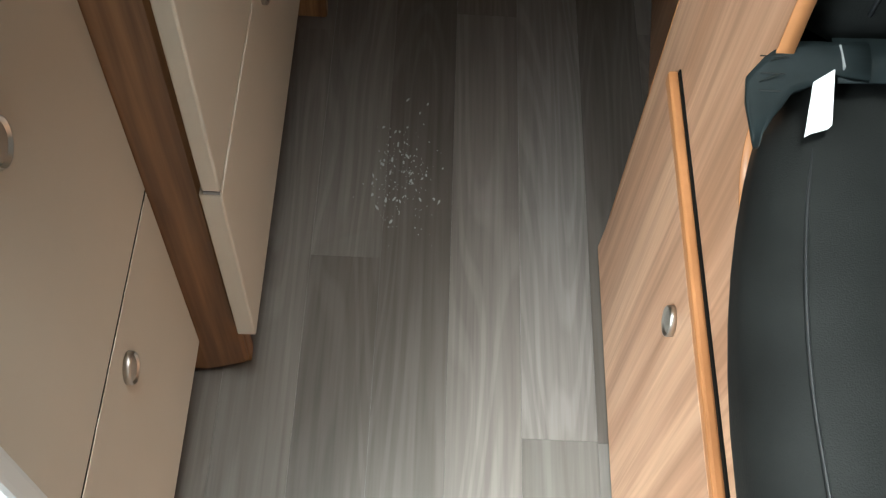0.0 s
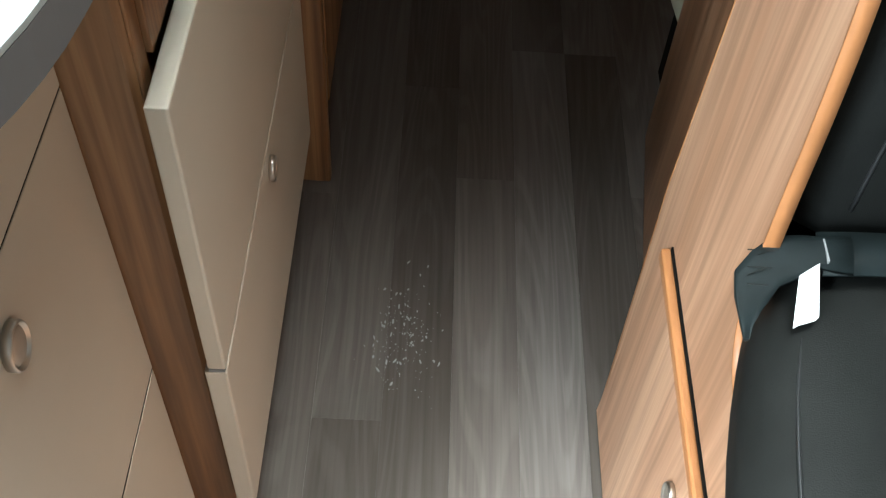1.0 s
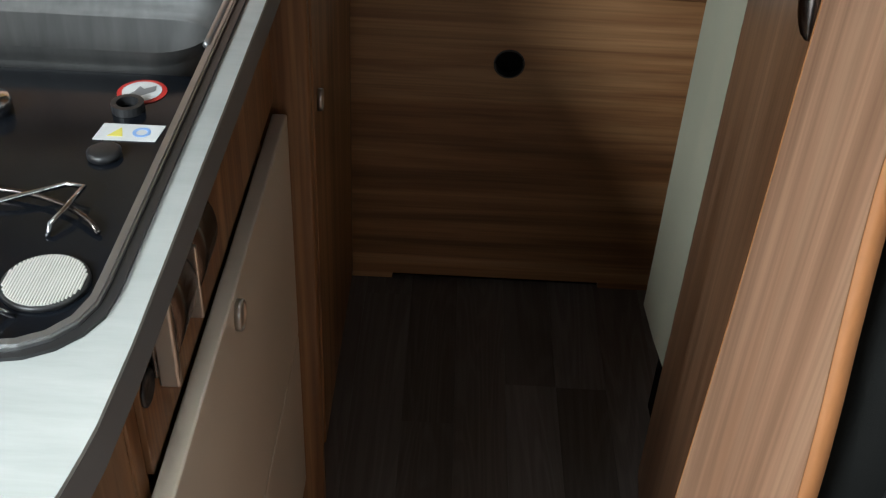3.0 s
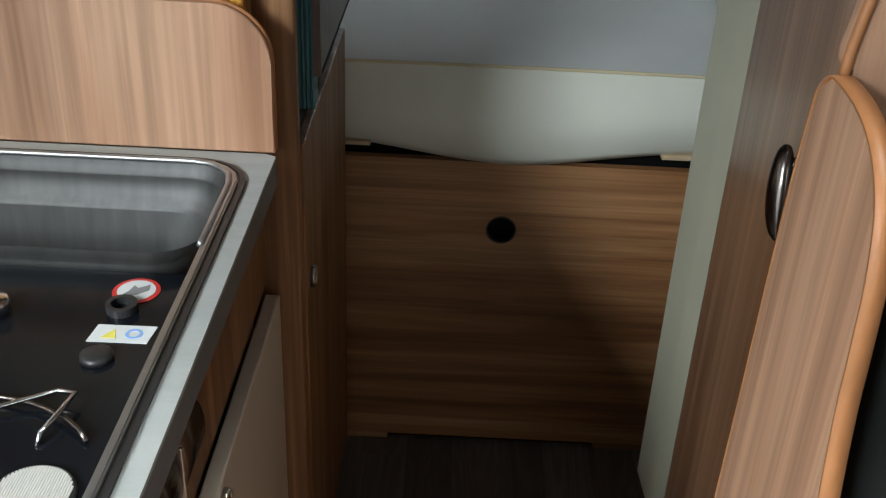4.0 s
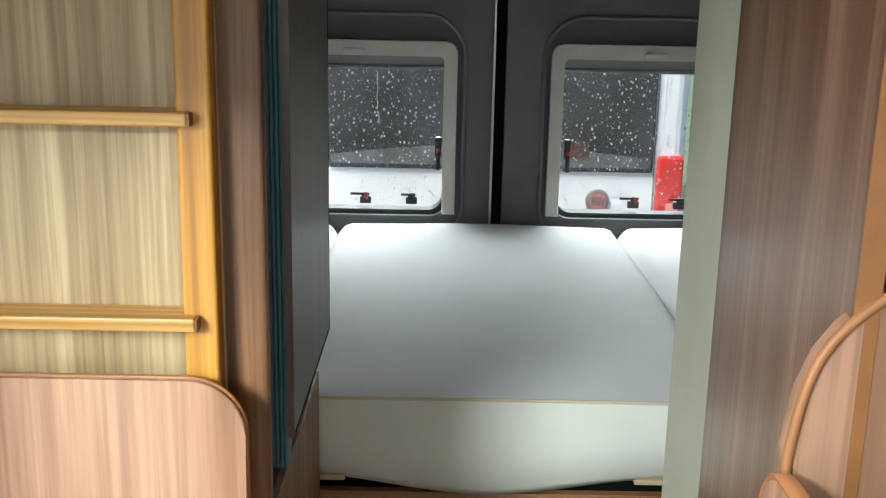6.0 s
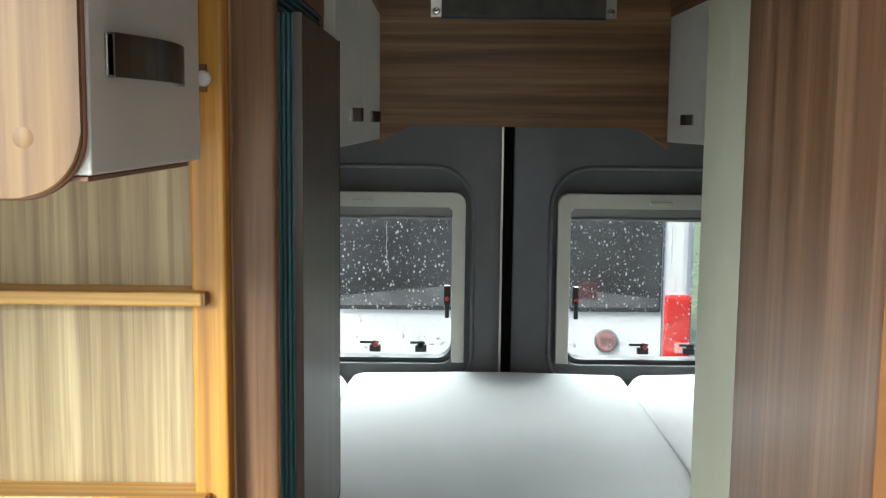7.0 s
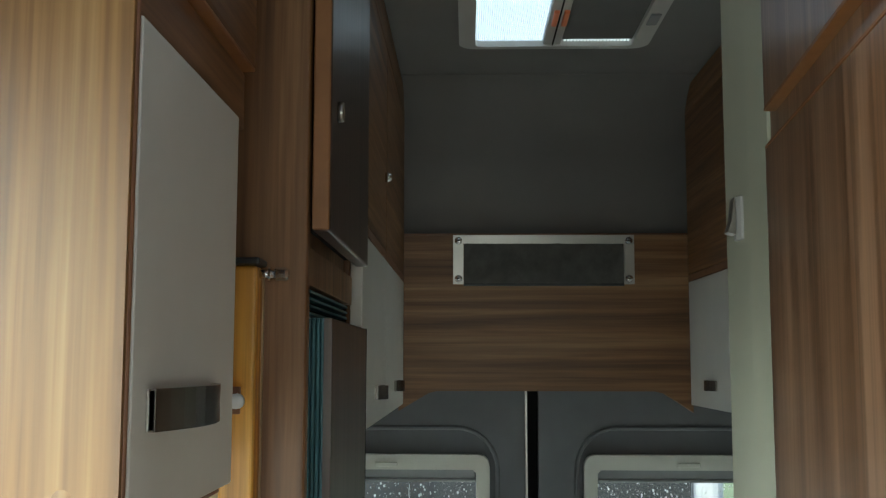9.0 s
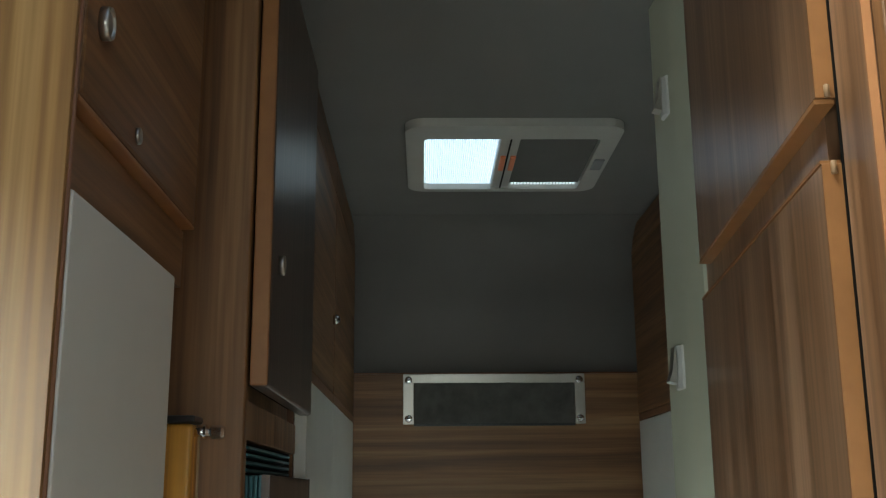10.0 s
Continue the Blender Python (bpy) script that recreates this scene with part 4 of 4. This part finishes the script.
part("pan_support", tube(arc, 0.0019, 8), M_GUN, t, "chrome wire pan support", True)
part("pan_support", tube([(-0.3235, 1.226, 0.8715), (-0.3228, 1.232, 0.877), (-0.3165, 1.248, 0.880), (-0.3128, 1.270, 0.880), (-0.325, 1.273, 0.879), (-0.355, 1.258, 0.877), (-0.385, 1.245, 0.8715)], 0.0017, 8), M_CHROME, t, "chrome wire pan support", True)
part("pan_support", tube([(-0.345, 1.14, 0.8715), (-0.342, 1.142, 0.880), (-0.330, 1.148, 0.882), (-0.318, 1.152, 0.8715)], 0.0018, 8), M_CHROME, t, "chrome wire pan support", True)
part("tap_knob", lathe([(0.012, 0), (0.012, 0.010), (0.010, 0.014), (0.002, 0.015)], (-0.408, 1.372, 0.8712), "z", 20), M_CHROME, t, "chrome knob", True)
part("lid_stop", ring_plate([(-0.316 + 0.012 * math.cos(a), 1.384 + 0.012 * math.sin(a)) for a in (k * math.pi / 12 for k in range(24))], [(-0.316 + 0.008 * math.cos(a), 1.384 + 0.008 * math.sin(a)) for a in (k * math.pi / 12 for k in range(24))], "z", 0.8712, 0.878), M_BLACK, t, "black rubber stop")
part("lid_stop", lathe([(0.0118, 0), (0.0118, 0.004), (0.0095, 0.0055), (0.0012, 0.0055)], (-0.3155, 1.321, 0.8712), "z", 28), M_BLACK, t, "dark grey rubber stop", True)

t = thing("warning_sticker", (-0.305, 1.352, 0.8715), "white sticker with yellow and blue signs on the hob", "sticker")
part("paper", prism([(-0.330, 1.341), (-0.286, 1.3415), (-0.2835, 1.3635), (-0.3275, 1.363)], "z", 0.8712, 0.8718), M_LABEL, t)
part("yellow_sign", prism([(-0.321, 1.346), (-0.310, 1.346), (-0.3135, 1.358)], "z", 0.8718, 0.8721), M_PRINT_Y, t, "yellow triangle")
part("blue_sign", ring_plate([(-0.298 + 0.0065 * math.cos(a), 1.3525 + 0.0065 * math.sin(a)) for a in (k * math.pi / 10 for k in range(20))], [(-0.298 + 0.004 * math.cos(a), 1.3525 + 0.004 * math.sin(a)) for a in (k * math.pi / 10 for k in range(20))], "z", 0.8718, 0.8721), M_PRINT_B, t, "blue ring")
t = thing("warning_disc", (-0.313, 1.412, 0.8715), "round red and white warning sticker on the sink edge", "sticker")
part("red_ring", lathe([(0.0185, 0), (0.0185, 0.0006)], (-0.313, 1.4115, 0.8712), "z", 32), M_RED, t, "red ring")
part("white_disc", lathe([(0.0148, 0), (0.0148, 0.0004)], (-0.313, 1.4115, 0.8719), "z", 32), M_LABEL, t, "white disc")
part("pictogram", prism([(-0.322, 1.404), (-0.314, 1.402), (-0.303, 1.412), (-0.304, 1.42), (-0.312, 1.414), (-0.316, 1.418), (-0.318, 1.410)], "z", 0.8724, 0.8727), M_BLIND, t, "grey pictogram")

# ---- overhead kitchen cupboard ----
t = thing("kitchen_wall_cupboard", (-0.5, 1.4, 1.4), "walnut wall cupboard with a white flap and upper walnut door", "cupboard")
part("end_panel", prism(rounded(-0.78, -0.2645, 1.399, 2.16, (0, 0.035, 0, 0)), "y", 1.273, 1.280, 0.001, 1), M_TEAK_V, t, "light walnut end panel with a rounded corner")
bm = tube([(-0.2645, 1.279, 2.155), (-0.2645, 1.279, 1.437)] + [(-0.2995 + 0.035 * math.cos(radians(a)), 1.279, 1.434 + 0.035 * math.sin(radians(a))) for a in range(0, -91, -10)] + [(-0.77, 1.279, 1.399)], 0.0018, 8, flat=1.0)
part("edge_trim", bm, M_EDGE_DARK, t, "dark brown edge trim", True)
part("screw_cap", lathe([(0.0066, 0.0001), (0.0054, -0.0003), (0.0006, -0.00036)], (-0.2955, 1.2732, 1.4315), "y", 20), M_TEAK_V, t, "round screw cap", True)
part("body", box(-0.78, -0.279, 1.281, 1.540, 1.416, 1.7045), M_WOOD_V, t)
part("upper_body", box(-0.78, -0.279, 1.281, 1.60, 1.705, 2.155), M_WOOD_V, t)
part("bottom_edge", box(-0.2785, -0.2640, 1.282, 1.505, 1.4075, 1.4105, 0.0008), M_EDGE_DARK, t, "brown lower edge")
# Unseen white sheet, added so the steel below reflects less brown.
part("bottom_panel", box(-0.78, -0.2865, 1.2815, 1.539, 1.4105, 1.4155), M_WHITE, t, "unseen white underside added to pale the hob's reflections")
d = part("flap", box(-0.2785, -0.262, 1.282, 1.536, 1.411, 1.7045, 0.0015), M_WHITE, t, "matt white flap")
bow_handle(d, -0.262, 1.308, 1.464, 1.478, 1, 0.0125)
part("frieze", box(-0.2785, -0.272, 1.281, 1.60, 1.7075, 1.758, 0.001), M_WOOD_Y, t)
d = part("upper_door", box(-0.2785, -0.2622, 1.282, 1.60, 1.7635, 2.12, 0.003), M_WOOD_Y, t, "walnut upper door")
part("edge", box(-0.2785, -0.2628, 1.282, 1.60, 1.7595, 1.763, 0.001), M_EDGE_MID, d, "orange-brown edge")
push_lock(d, -0.2622, 1.313, 1.822, 1, 0.0112)
part("cap", lathe([(0.006, 0), (0.006, 0.0025), (0.003, 0.003)], (-0.2622, 1.404, 1.779), "x", 16), M_NICKEL, d, "", True)
part("stop_bracket", box(-0.30, -0.2575, 1.5405, 1.5445, 1.464, 1.486, 0.001), M_EDGE_DARK, t, "brown bracket")
part("flap_stop", lathe([(0.0062, 0), (0.0062, -0.005), (0.0045, -0.0075), (0.001, -0.0082)], (-0.2595, 1.5403, 1.4745), "y", 16), M_LABEL, t, "white flap stop", True)

# ---- washroom wall ----
WA, WB = (0.205, 1.345), (0.256, 1.833)


def along(s, off=0.0):
    """A plan point on the washroom front at the share s of its length, off metres into the aisle."""
    dx, dy = WB[0] - WA[0], WB[1] - WA[1]
    n = math.hypot(dx, dy)
    return (WA[0] + dx * s - off * dy / n, WA[1] + dy * s + off * dx / n)


t = thing("washroom_wall", (0.4, 1.6, 0.0), "walnut-laminate washroom front wall", "wall panel")
part("panel", prism([along(0), along(1), (0.90, 1.833), (0.90, 1.36), (0.26, 1.36)], "z", 0.0, 2.16), M_WASH, t)
part("end_post", prism([(0.258, 1.834), (0.2535, 1.838), (0.2475, 1.90), (0.243, 1.985), (0.247, 1.995), (0.258, 2.0), (0.30, 2.0), (0.30, 1.834)], "z", 0.215, 2.16), M_GREYCREAM, t, "grey-cream rounded end post")
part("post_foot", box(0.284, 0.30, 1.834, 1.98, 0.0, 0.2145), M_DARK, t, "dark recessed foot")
part("return_wall", box(0.3005, 0.95, 1.98, 2.0, 0.0, 2.16), M_GREYCREAM, t)
def leaf(name, z0, z1, label):
    """A washroom door leaf with banded near, upper and lower edges."""
    d = part(name, prism([along(-0.052, 0.001), along(0.93, 0.001), along(0.93, 0.0125), along(-0.052, 0.0125)], "z", z0, z1, 0.001, 1), M_WASH, t, label)
    side = [along(-0.0565, 0.0125), along(-0.0525, 0.0125), along(-0.0525, -0.003), along(-0.0565, -0.003)]
    part("side_edge", prism(side, "z", z0, z1, 0.0006, 1), M_EDGE_MID, d, "orange-brown edge band")
    flat = [along(-0.052, 0.0130), along(0.93, 0.0130), along(0.93, 0.0005), along(-0.052, 0.0005)]
    if z0 > 1.0:
        part("lower_edge", prism(flat, "z", z0 - 0.0035, z0 - 0.0002), M_EDGE_MID, d, "orange-brown edge band")
    else:
        part("upper_edge", prism(flat, "z", z1 + 0.0002, z1 + 0.0025), M_EDGE_MID, d, "orange-brown edge band")
    return d


d = leaf("door", 0.03, 1.731, "walnut washroom door")
u = leaf("upper_door", 1.7745, 2.13, "walnut upper door")
part("door_gap", prism([along(-0.066, 0.0005), along(-0.057, 0.0005), along(-0.057, -0.002), along(-0.066, -0.002)], "z", 1.33, 2.13), M_DARK, t, "dark gap beside the doors")
for hz in (1.7275, 1.778):
    part("hinge_pin", lathe([(0.0019, -0.004), (0.0019, 0.004), (0.001, 0.0045)], (*along(-0.0615, 0.006), hz), "z", 12), M_CAP, t, "small pale hinge pin", True)
hx, hy = along(0.245, 0.012)
hd = part("handle_plate", box(hx - 0.004, hx + 0.003, hy - 0.014, hy + 0.018, 0.915, 0.992, 0.003), M_BLACK, d, "black handle plate")
bm = bmesh.new()
rows = []
for i in range(13):
    a = math.pi * i / 12
    zc, rr = 0.956 + 0.037 * math.cos(a), max(0.02, math.sin(a)) ** 0.75
    skew = 0.010 * math.cos(a)
    rows.append([bm.verts.new((hx - 0.0145 + 0.0095 * rr * math.cos(b) - 0.003 * math.sin(a), hy + 0.004 + skew + 0.0135 * rr * math.sin(b), zc)) for b in (2 * math.pi * k / 20 for k in range(20))])
for r1, r2 in zip(rows, rows[1:]):
    for k in range(20):
        bm.faces.new((r1[k], r1[(k + 1) % 20], r2[(k + 1) % 20], r2[k]))
bm.faces.new(rows[0])
bm.faces.new(rows[-1][::-1])
part("lever", bm, M_GUN, hd, "glossy dark chrome shell lever", True)
part("lever_neck", tube([(hx - 0.002, hy + 0.008, 0.980), (hx - 0.015, hy + 0.009, 0.978)], 0.006, 12), M_GUN, hd, "", True)
t = thing("partition_post", (0.2, 1.28, 1.32), "walnut-laminate partition beside the washroom door", "panel")
part("stile", prism([along(-0.188), along(-0.0665), along(-0.0665, -0.055), along(-0.188, -0.055)], "z", 1.332, 2.16), M_WASH, t, "walnut stile")
part("edge_band", prism([along(-0.1925, 0.0012), along(-0.1885, 0.0012), along(-0.1885, -0.004), along(-0.1925, -0.004)], "z", 1.332, 2.16), M_EDGE, t, "orange-brown edge band")
part("end_board", box(0.2005, 0.92, 1.238, 1.252, 1.332, 2.16, 0.001, 1), M_WOOD_V, t, "walnut end board")

for z0 in (1.674, 2.014):
    s = thing("light_switch", (0.2475, 1.88, z0), "white curved wall switch on the grey-cream post", "switch", "wall switches")
    dy = 0.048
    bm = prism([(0.2505, 1.868 + dy), (0.244, 1.871 + dy), (0.2395, 1.879 + dy), (0.2395, 1.89 + dy), (0.242, 1.897 + dy), (0.2465, 1.900 + dy)], "z", z0 - 0.026, z0 + 0.026, 0.002)
    part("base", bm, M_SKYFRAME, s)
    bm = prism([(z0 - 0.020, 0.2385), (z0 - 0.017, 0.229), (z0 - 0.004, 0.2335), (z0 + 0.024, 0.2372), (z0 + 0.024, 0.2385)], "z", 1.875 + dy, 1.894 + dy)
    for vv in bm.verts:
        a, b, c = vv.co
        vv.co = (b, c, a)
    part("rocker", bm, M_NICKEL, s, "grey rocker")

# ---- dinette bench ----
def edge_band(line, x0, x1, thick=0.0022):
    """A flat band that wraps the rim of a board lying across x."""
    bm = bmesh.new()
    pts = [Vector(p) for p in line]
    mid_p = sum(pts, Vector((0, 0))) / len(pts)
    rows = []
    for i, p in enumerate(pts):
        d = (pts[min(i + 1, len(pts) - 1)] - pts[max(i - 1, 0)]).normalized()
        n = Vector((d.y, -d.x))
        rows.append([bm.verts.new((x, *(p + n * k))) for x, k in ((x0, 0.0), (x0, thick), (x1, thick), (x1, 0.0))])
    for r1, r2 in zip(rows, rows[1:]):
        for k in range(4):
            bm.faces.new((r1[k], r1[(k + 1) % 4], r2[(k + 1) % 4], r2[k]))
    bm.faces.new(rows[0])
    bm.faces.new(rows[-1][::-1])
    return bm


t = thing("bench_seat", (0.5, 1.0, 0.0), "walnut bench base with a high rounded cheek and black upholstery", "bench")
ck = [(0.30, 0.0), (1.352, 0.0), (1.366, 0.40), (1.345, 0.75), (1.338, 1.08), (1.318, 1.108), (1.295, 1.110), (1.262, 1.108), (1.232, 1.098), (1.210, 1.078), (1.198, 1.045), (1.193, 1.0), (1.190, 0.955), (1.176, 0.88), (1.158, 0.80), (1.148, 0.72), (1.143, 0.64), (1.138, 0.59), (1.130, 0.535), (1.112, 0.502), (1.08, 0.486), (1.03, 0.481), (0.30, 0.480)]
def soften(line, times=2):
    """Rounds an open line by cutting its corners."""
    for _ in range(times):
        out = [line[0]]
        for (a, b), (c, d2) in zip(line, line[1:]):
            out += [(0.75 * a + 0.25 * c, 0.75 * b + 0.25 * d2), (0.25 * a + 0.75 * c, 0.25 * b + 0.75 * d2)]
        line = out + [line[-1]]
    return line


ck = ck[:2] + soften(ck[2:-1]) + ck[-1:]
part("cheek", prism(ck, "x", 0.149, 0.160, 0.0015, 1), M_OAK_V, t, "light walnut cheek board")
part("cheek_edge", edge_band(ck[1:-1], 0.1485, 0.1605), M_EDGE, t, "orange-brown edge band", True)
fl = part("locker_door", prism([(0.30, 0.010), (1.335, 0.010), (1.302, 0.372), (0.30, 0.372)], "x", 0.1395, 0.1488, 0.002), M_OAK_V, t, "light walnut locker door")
part("top_edge", box(0.1385, 0.1488, 0.30, 1.302, 0.3725, 0.386, 0.003), M_EDGE, fl, "orange-brown top edge")
push_lock(fl, 0.1395, 1.076, 0.318, -1, 0.0165)
# Thin near-black strip paints the shaded gap above the locker door.
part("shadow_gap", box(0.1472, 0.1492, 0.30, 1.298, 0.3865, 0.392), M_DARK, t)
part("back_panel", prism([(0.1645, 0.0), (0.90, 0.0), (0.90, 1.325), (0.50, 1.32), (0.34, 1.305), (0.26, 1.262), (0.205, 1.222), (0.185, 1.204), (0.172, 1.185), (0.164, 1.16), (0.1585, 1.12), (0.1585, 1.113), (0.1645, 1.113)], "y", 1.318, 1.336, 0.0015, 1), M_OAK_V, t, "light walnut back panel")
part("back_edge", tube([(x, 1.318, z) for x, z in soften([(0.1585, 1.105), (0.1585, 1.12), (0.164, 1.16), (0.172, 1.185), (0.185, 1.204), (0.205, 1.222), (0.26, 1.262), (0.34, 1.305), (0.5, 1.32), (0.9, 1.325)])], 0.0036, 8), M_EDGE, t, "orange-brown edge band", True)
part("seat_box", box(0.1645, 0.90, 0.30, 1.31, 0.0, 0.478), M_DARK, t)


def soft_block(x0, x1, y0, y1, z0, z1, r, seed, puff=0.006):
    bm = box(x0, x1, y0, y1, z0, z1)
    bmesh.ops.subdivide_edges(bm, edges=bm.edges[:], cuts=22, use_grid_fill=True)
    c, h = Vector(((x0 + x1) / 2, (y0 + y1) / 2, (z0 + z1) / 2)), Vector(((x1 - x0) / 2, (y1 - y0) / 2, (z1 - z0) / 2))
    for v in bm.verts:
        d = v.co - c
        q = Vector([max(-h[i] + r, min(h[i] - r, d[i])) for i in range(3)])
        e = d - q
        if e.length > 1e-6:
            d = q + e.normalized() * r
        k = 1 + puff * noise.noise(v.co * 9 + Vector((seed, 0, 0)))
        v.co = c + d * k
    return bm


def cushion_edge(y):
    """How far the aisle edge of the seat swells out past its back corner."""
    f = max(0.0, min(1.0, (1.13 - y) / 0.26))
    return 0.158 - 0.043 * (1 - (1 - f) ** 2)


bm = soft_block(0.138, 0.90, 0.30, 1.165, 0.478, 0.572, 0.040, 1)
for vv in bm.verts:
    k = max(0.0, 1 - (vv.co.x - 0.138) / 0.16)
    vv.co.x += (cushion_edge(vv.co.y) - 0.138) * k
    vv.co.z = max(vv.co.z, 0.4825)
part("seat_cushion", bm, M_LEATHER, t, "black leatherette seat cushion", True)
part("seat_seam", tube([(cushion_edge(y) + 0.032, y, 0.5705 + 0.0006 * math.sin(y * 40)) for y in [0.36 + 0.02 * i for i in range(37)]], 0.0013, 6), M_BLACK, t, "stitched seam", True)
bk = soft_block(0.176, 0.90, 1.175, 1.312, 0.545, 1.085, 0.042, 4)
part("backrest", bk, M_LEATHER, t, "black leatherette backrest", True)
part("back_seam", tube([(0.218, 1.1745 + 0.001 * math.sin(z * 30), z) for z in [0.60 + 0.02 * i for i in range(22)]], 0.0016, 6), M_BLACK, t, "stitched seam", True)
part("back_piping", tube([(0.20 + 0.03 * i, 1.20, 1.0835) for i in range(22)], 0.004, 6), plain("grey_piping", (0.32, 0.33, 0.30), 0.8), t, "pale grey piping", True)

t = thing("seat_belt", (0.17, 1.12, 0.575), "black seat belt strap with a white label over the bench edge", "seat belt")


def ribbon(path, across, width, thick=0.0022):
    """A strap that follows a path, its width laid along the given direction."""
    bm = bmesh.new()
    a = Vector(across).normalized()
    rows = []
    for i, p in enumerate(path):
        p = Vector(p)
        d = (Vector(path[min(i + 1, len(path) - 1)]) - Vector(path[max(i - 1, 0)])).normalized()
        n = a.cross(d).normalized()
        rows.append([bm.verts.new(p + a * s * width / 2 + n * k * thick / 2) for s, k in ((-1, -1), (1, -1), (1, 1), (-1, 1))])
    for r1, r2 in zip(rows, rows[1:]):
        for k in range(4):
            bm.faces.new((r1[k], r1[(k + 1) % 4], r2[(k + 1) % 4], r2[k]))
    bm.faces.new(rows[0][::-1])
    bm.faces.new(rows[-1])
    return bm


part("strap", ribbon([(0.60, 1.150, 0.588), (0.40, 1.147, 0.588), (0.28, 1.144, 0.589), (0.22, 1.141, 0.591), (0.19, 1.137, 0.594)], (0.02, 1.0, 0.1), 0.036), M_WEB, t, "black webbing", True)
bm = bmesh.new()
upper = [(0.215, 1.1515), (0.1947, 1.1493), (0.176, 1.1490), (0.157, 1.1467), (0.1400, 1.1330), (0.1277, 1.1194), (0.1255, 1.100), (0.1263, 1.0865), (0.1271, 1.066)]
lower = [(0.210, 1.119), (0.1873, 1.1234), (0.172, 1.1150), (0.1567, 1.1073), (0.1480, 1.0950), (0.1410, 1.086), (0.1370, 1.0790), (0.1330, 1.0730), (0.1290, 1.062)]
top_rows, low_rows = [], []
for i, (p, q) in enumerate(zip(upper, lower)):
    for rows_, dz in ((top_rows, 0.0), (low_rows, -0.0035)):
        line = []
        for k in range(7):
            f = k / 6
            x, y = p[0] + (q[0] - p[0]) * f, p[1] + (q[1] - p[1]) * f
            z = 0.597 + 0.0025 * math.sin(math.pi * f + i * 0.5) + dz - 9.0 * max(0.0, 0.150 - x) ** 2
            line.append(bm.verts.new((x, y, z)))
        rows_.append(line)
for i in range(len(upper) - 1):
    for k in range(6):
        bm.faces.new((top_rows[i][k], top_rows[i][k + 1], top_rows[i + 1][k + 1], top_rows[i + 1][k]))
        bm.faces.new((low_rows[i][k + 1], low_rows[i][k], low_rows[i + 1][k], low_rows[i + 1][k + 1]))
    for k in (0, 6):
        bm.faces.new((top_rows[i][k], top_rows[i + 1][k], low_rows[i + 1][k], low_rows[i][k]))
for e in (0, len(upper) - 1):
    for k in range(6):
        bm.faces.new((top_rows[e][k], top_rows[e][k + 1], low_rows[e][k + 1], low_rows[e][k]))
fe = part("folded_end", bm, M_WEB, t, "folded stitched end", True)
for k in range(5):
    y = 1.106 + 0.0075 * k
    part("stitch", tube([(0.1335 + 0.0012 * k, y, 0.5985 - 9.0 * 0.0165 ** 2), (0.146 + 0.0025 * k, y - 0.004 + 0.008 * (k % 2), 0.6008)], 0.0005, 5), M_LEATHER, fe)
bm = prism([(0.1700, 1.1130), (0.1660, 1.0820), (0.1695, 1.0835), (0.1812, 1.0870), (0.1842, 1.0900), (0.1850, 1.1225)], "z", 0.0, 0.0012)
for vv in bm.verts:
    vv.co.z += 0.5755 + 0.56 * max(0.0, vv.co.y - 1.078) + 0.003 * math.sin((vv.co.x - 0.163) * 140)
part("label", bm, M_LABEL, t, "white label")
part("keeper", box(0.1925, 0.1937, 1.126, 1.146, 0.5945, 0.6005, 0.0004), M_BLIND, t, "thin pale loop edge")

# ---- dried splash marks ----
rnd = random.Random(11)
bm = bmesh.new()
for i in range(190):
    x, y = rnd.gauss(-0.108, 0.022), rnd.gauss(1.434, 0.045)
    r = 0.0004 + 0.0013 * rnd.random() ** 3
    e, tilt = rnd.uniform(1.0, 3.2), rnd.uniform(-0.6, 0.6)
    c = []
    for k in range(7):
        a = 2 * math.pi * k / 7
        u, w = r * math.cos(a) * rnd.uniform(0.7, 1.2), r * e * math.sin(a) * rnd.uniform(0.7, 1.2)
        c.append(bm.verts.new((x + u * math.cos(tilt) - w * math.sin(tilt), y + u * math.sin(tilt) + w * math.cos(tilt), 0.0005)))
    top = bm.verts.new((x, y, 0.0005 + r * 0.35))
    for k in range(7):
        bm.faces.new((c[k], c[(k + 1) % 7], top))
tagged(part("splash_marks", bm, M_DROP), "small dried white splash marks on the floor", "splash marks", kind="stuff")

# ---- floor planks ----
W = 0.0866
joints = {0: 0.75, 1: 1.31, 2: 1.915, 3: 1.722, 4: 2.012, 5: 1.08, 6: 1.70, -1: 1.60, -2: 1.2}
plank_mesh = {}
for col in range(-5, 8):
    xa = -0.3035 + W * col
    j0 = joints.get(col, 0.9 + 0.37 * (col % 4))
    length = 0.93
    y = j0 - length * 5
    while y < 2.34:
        ya, yb = max(y, -2.38), min(y + length, 2.34)
        if yb - ya > 0.02 and yb > -0.4:
            key = round(yb - ya, 4)
            if key not in plank_mesh:
                bmp = box(0.00012, W - 0.00012, 0.00012, key - 0.00012, -0.003, 0.0)
                me = bpy.data.meshes.new("plank")
                bmesh.ops.recalc_face_normals(bmp, faces=bmp.faces)
                bmp.to_mesh(me)
                bmp.free()
                me.materials.append(M_PLANK)
                plank_mesh[key] = me
            p = new("plank", plank_mesh[key])
            p.parent = floor
            p.location = (xa, ya, 0.0)
        y += length
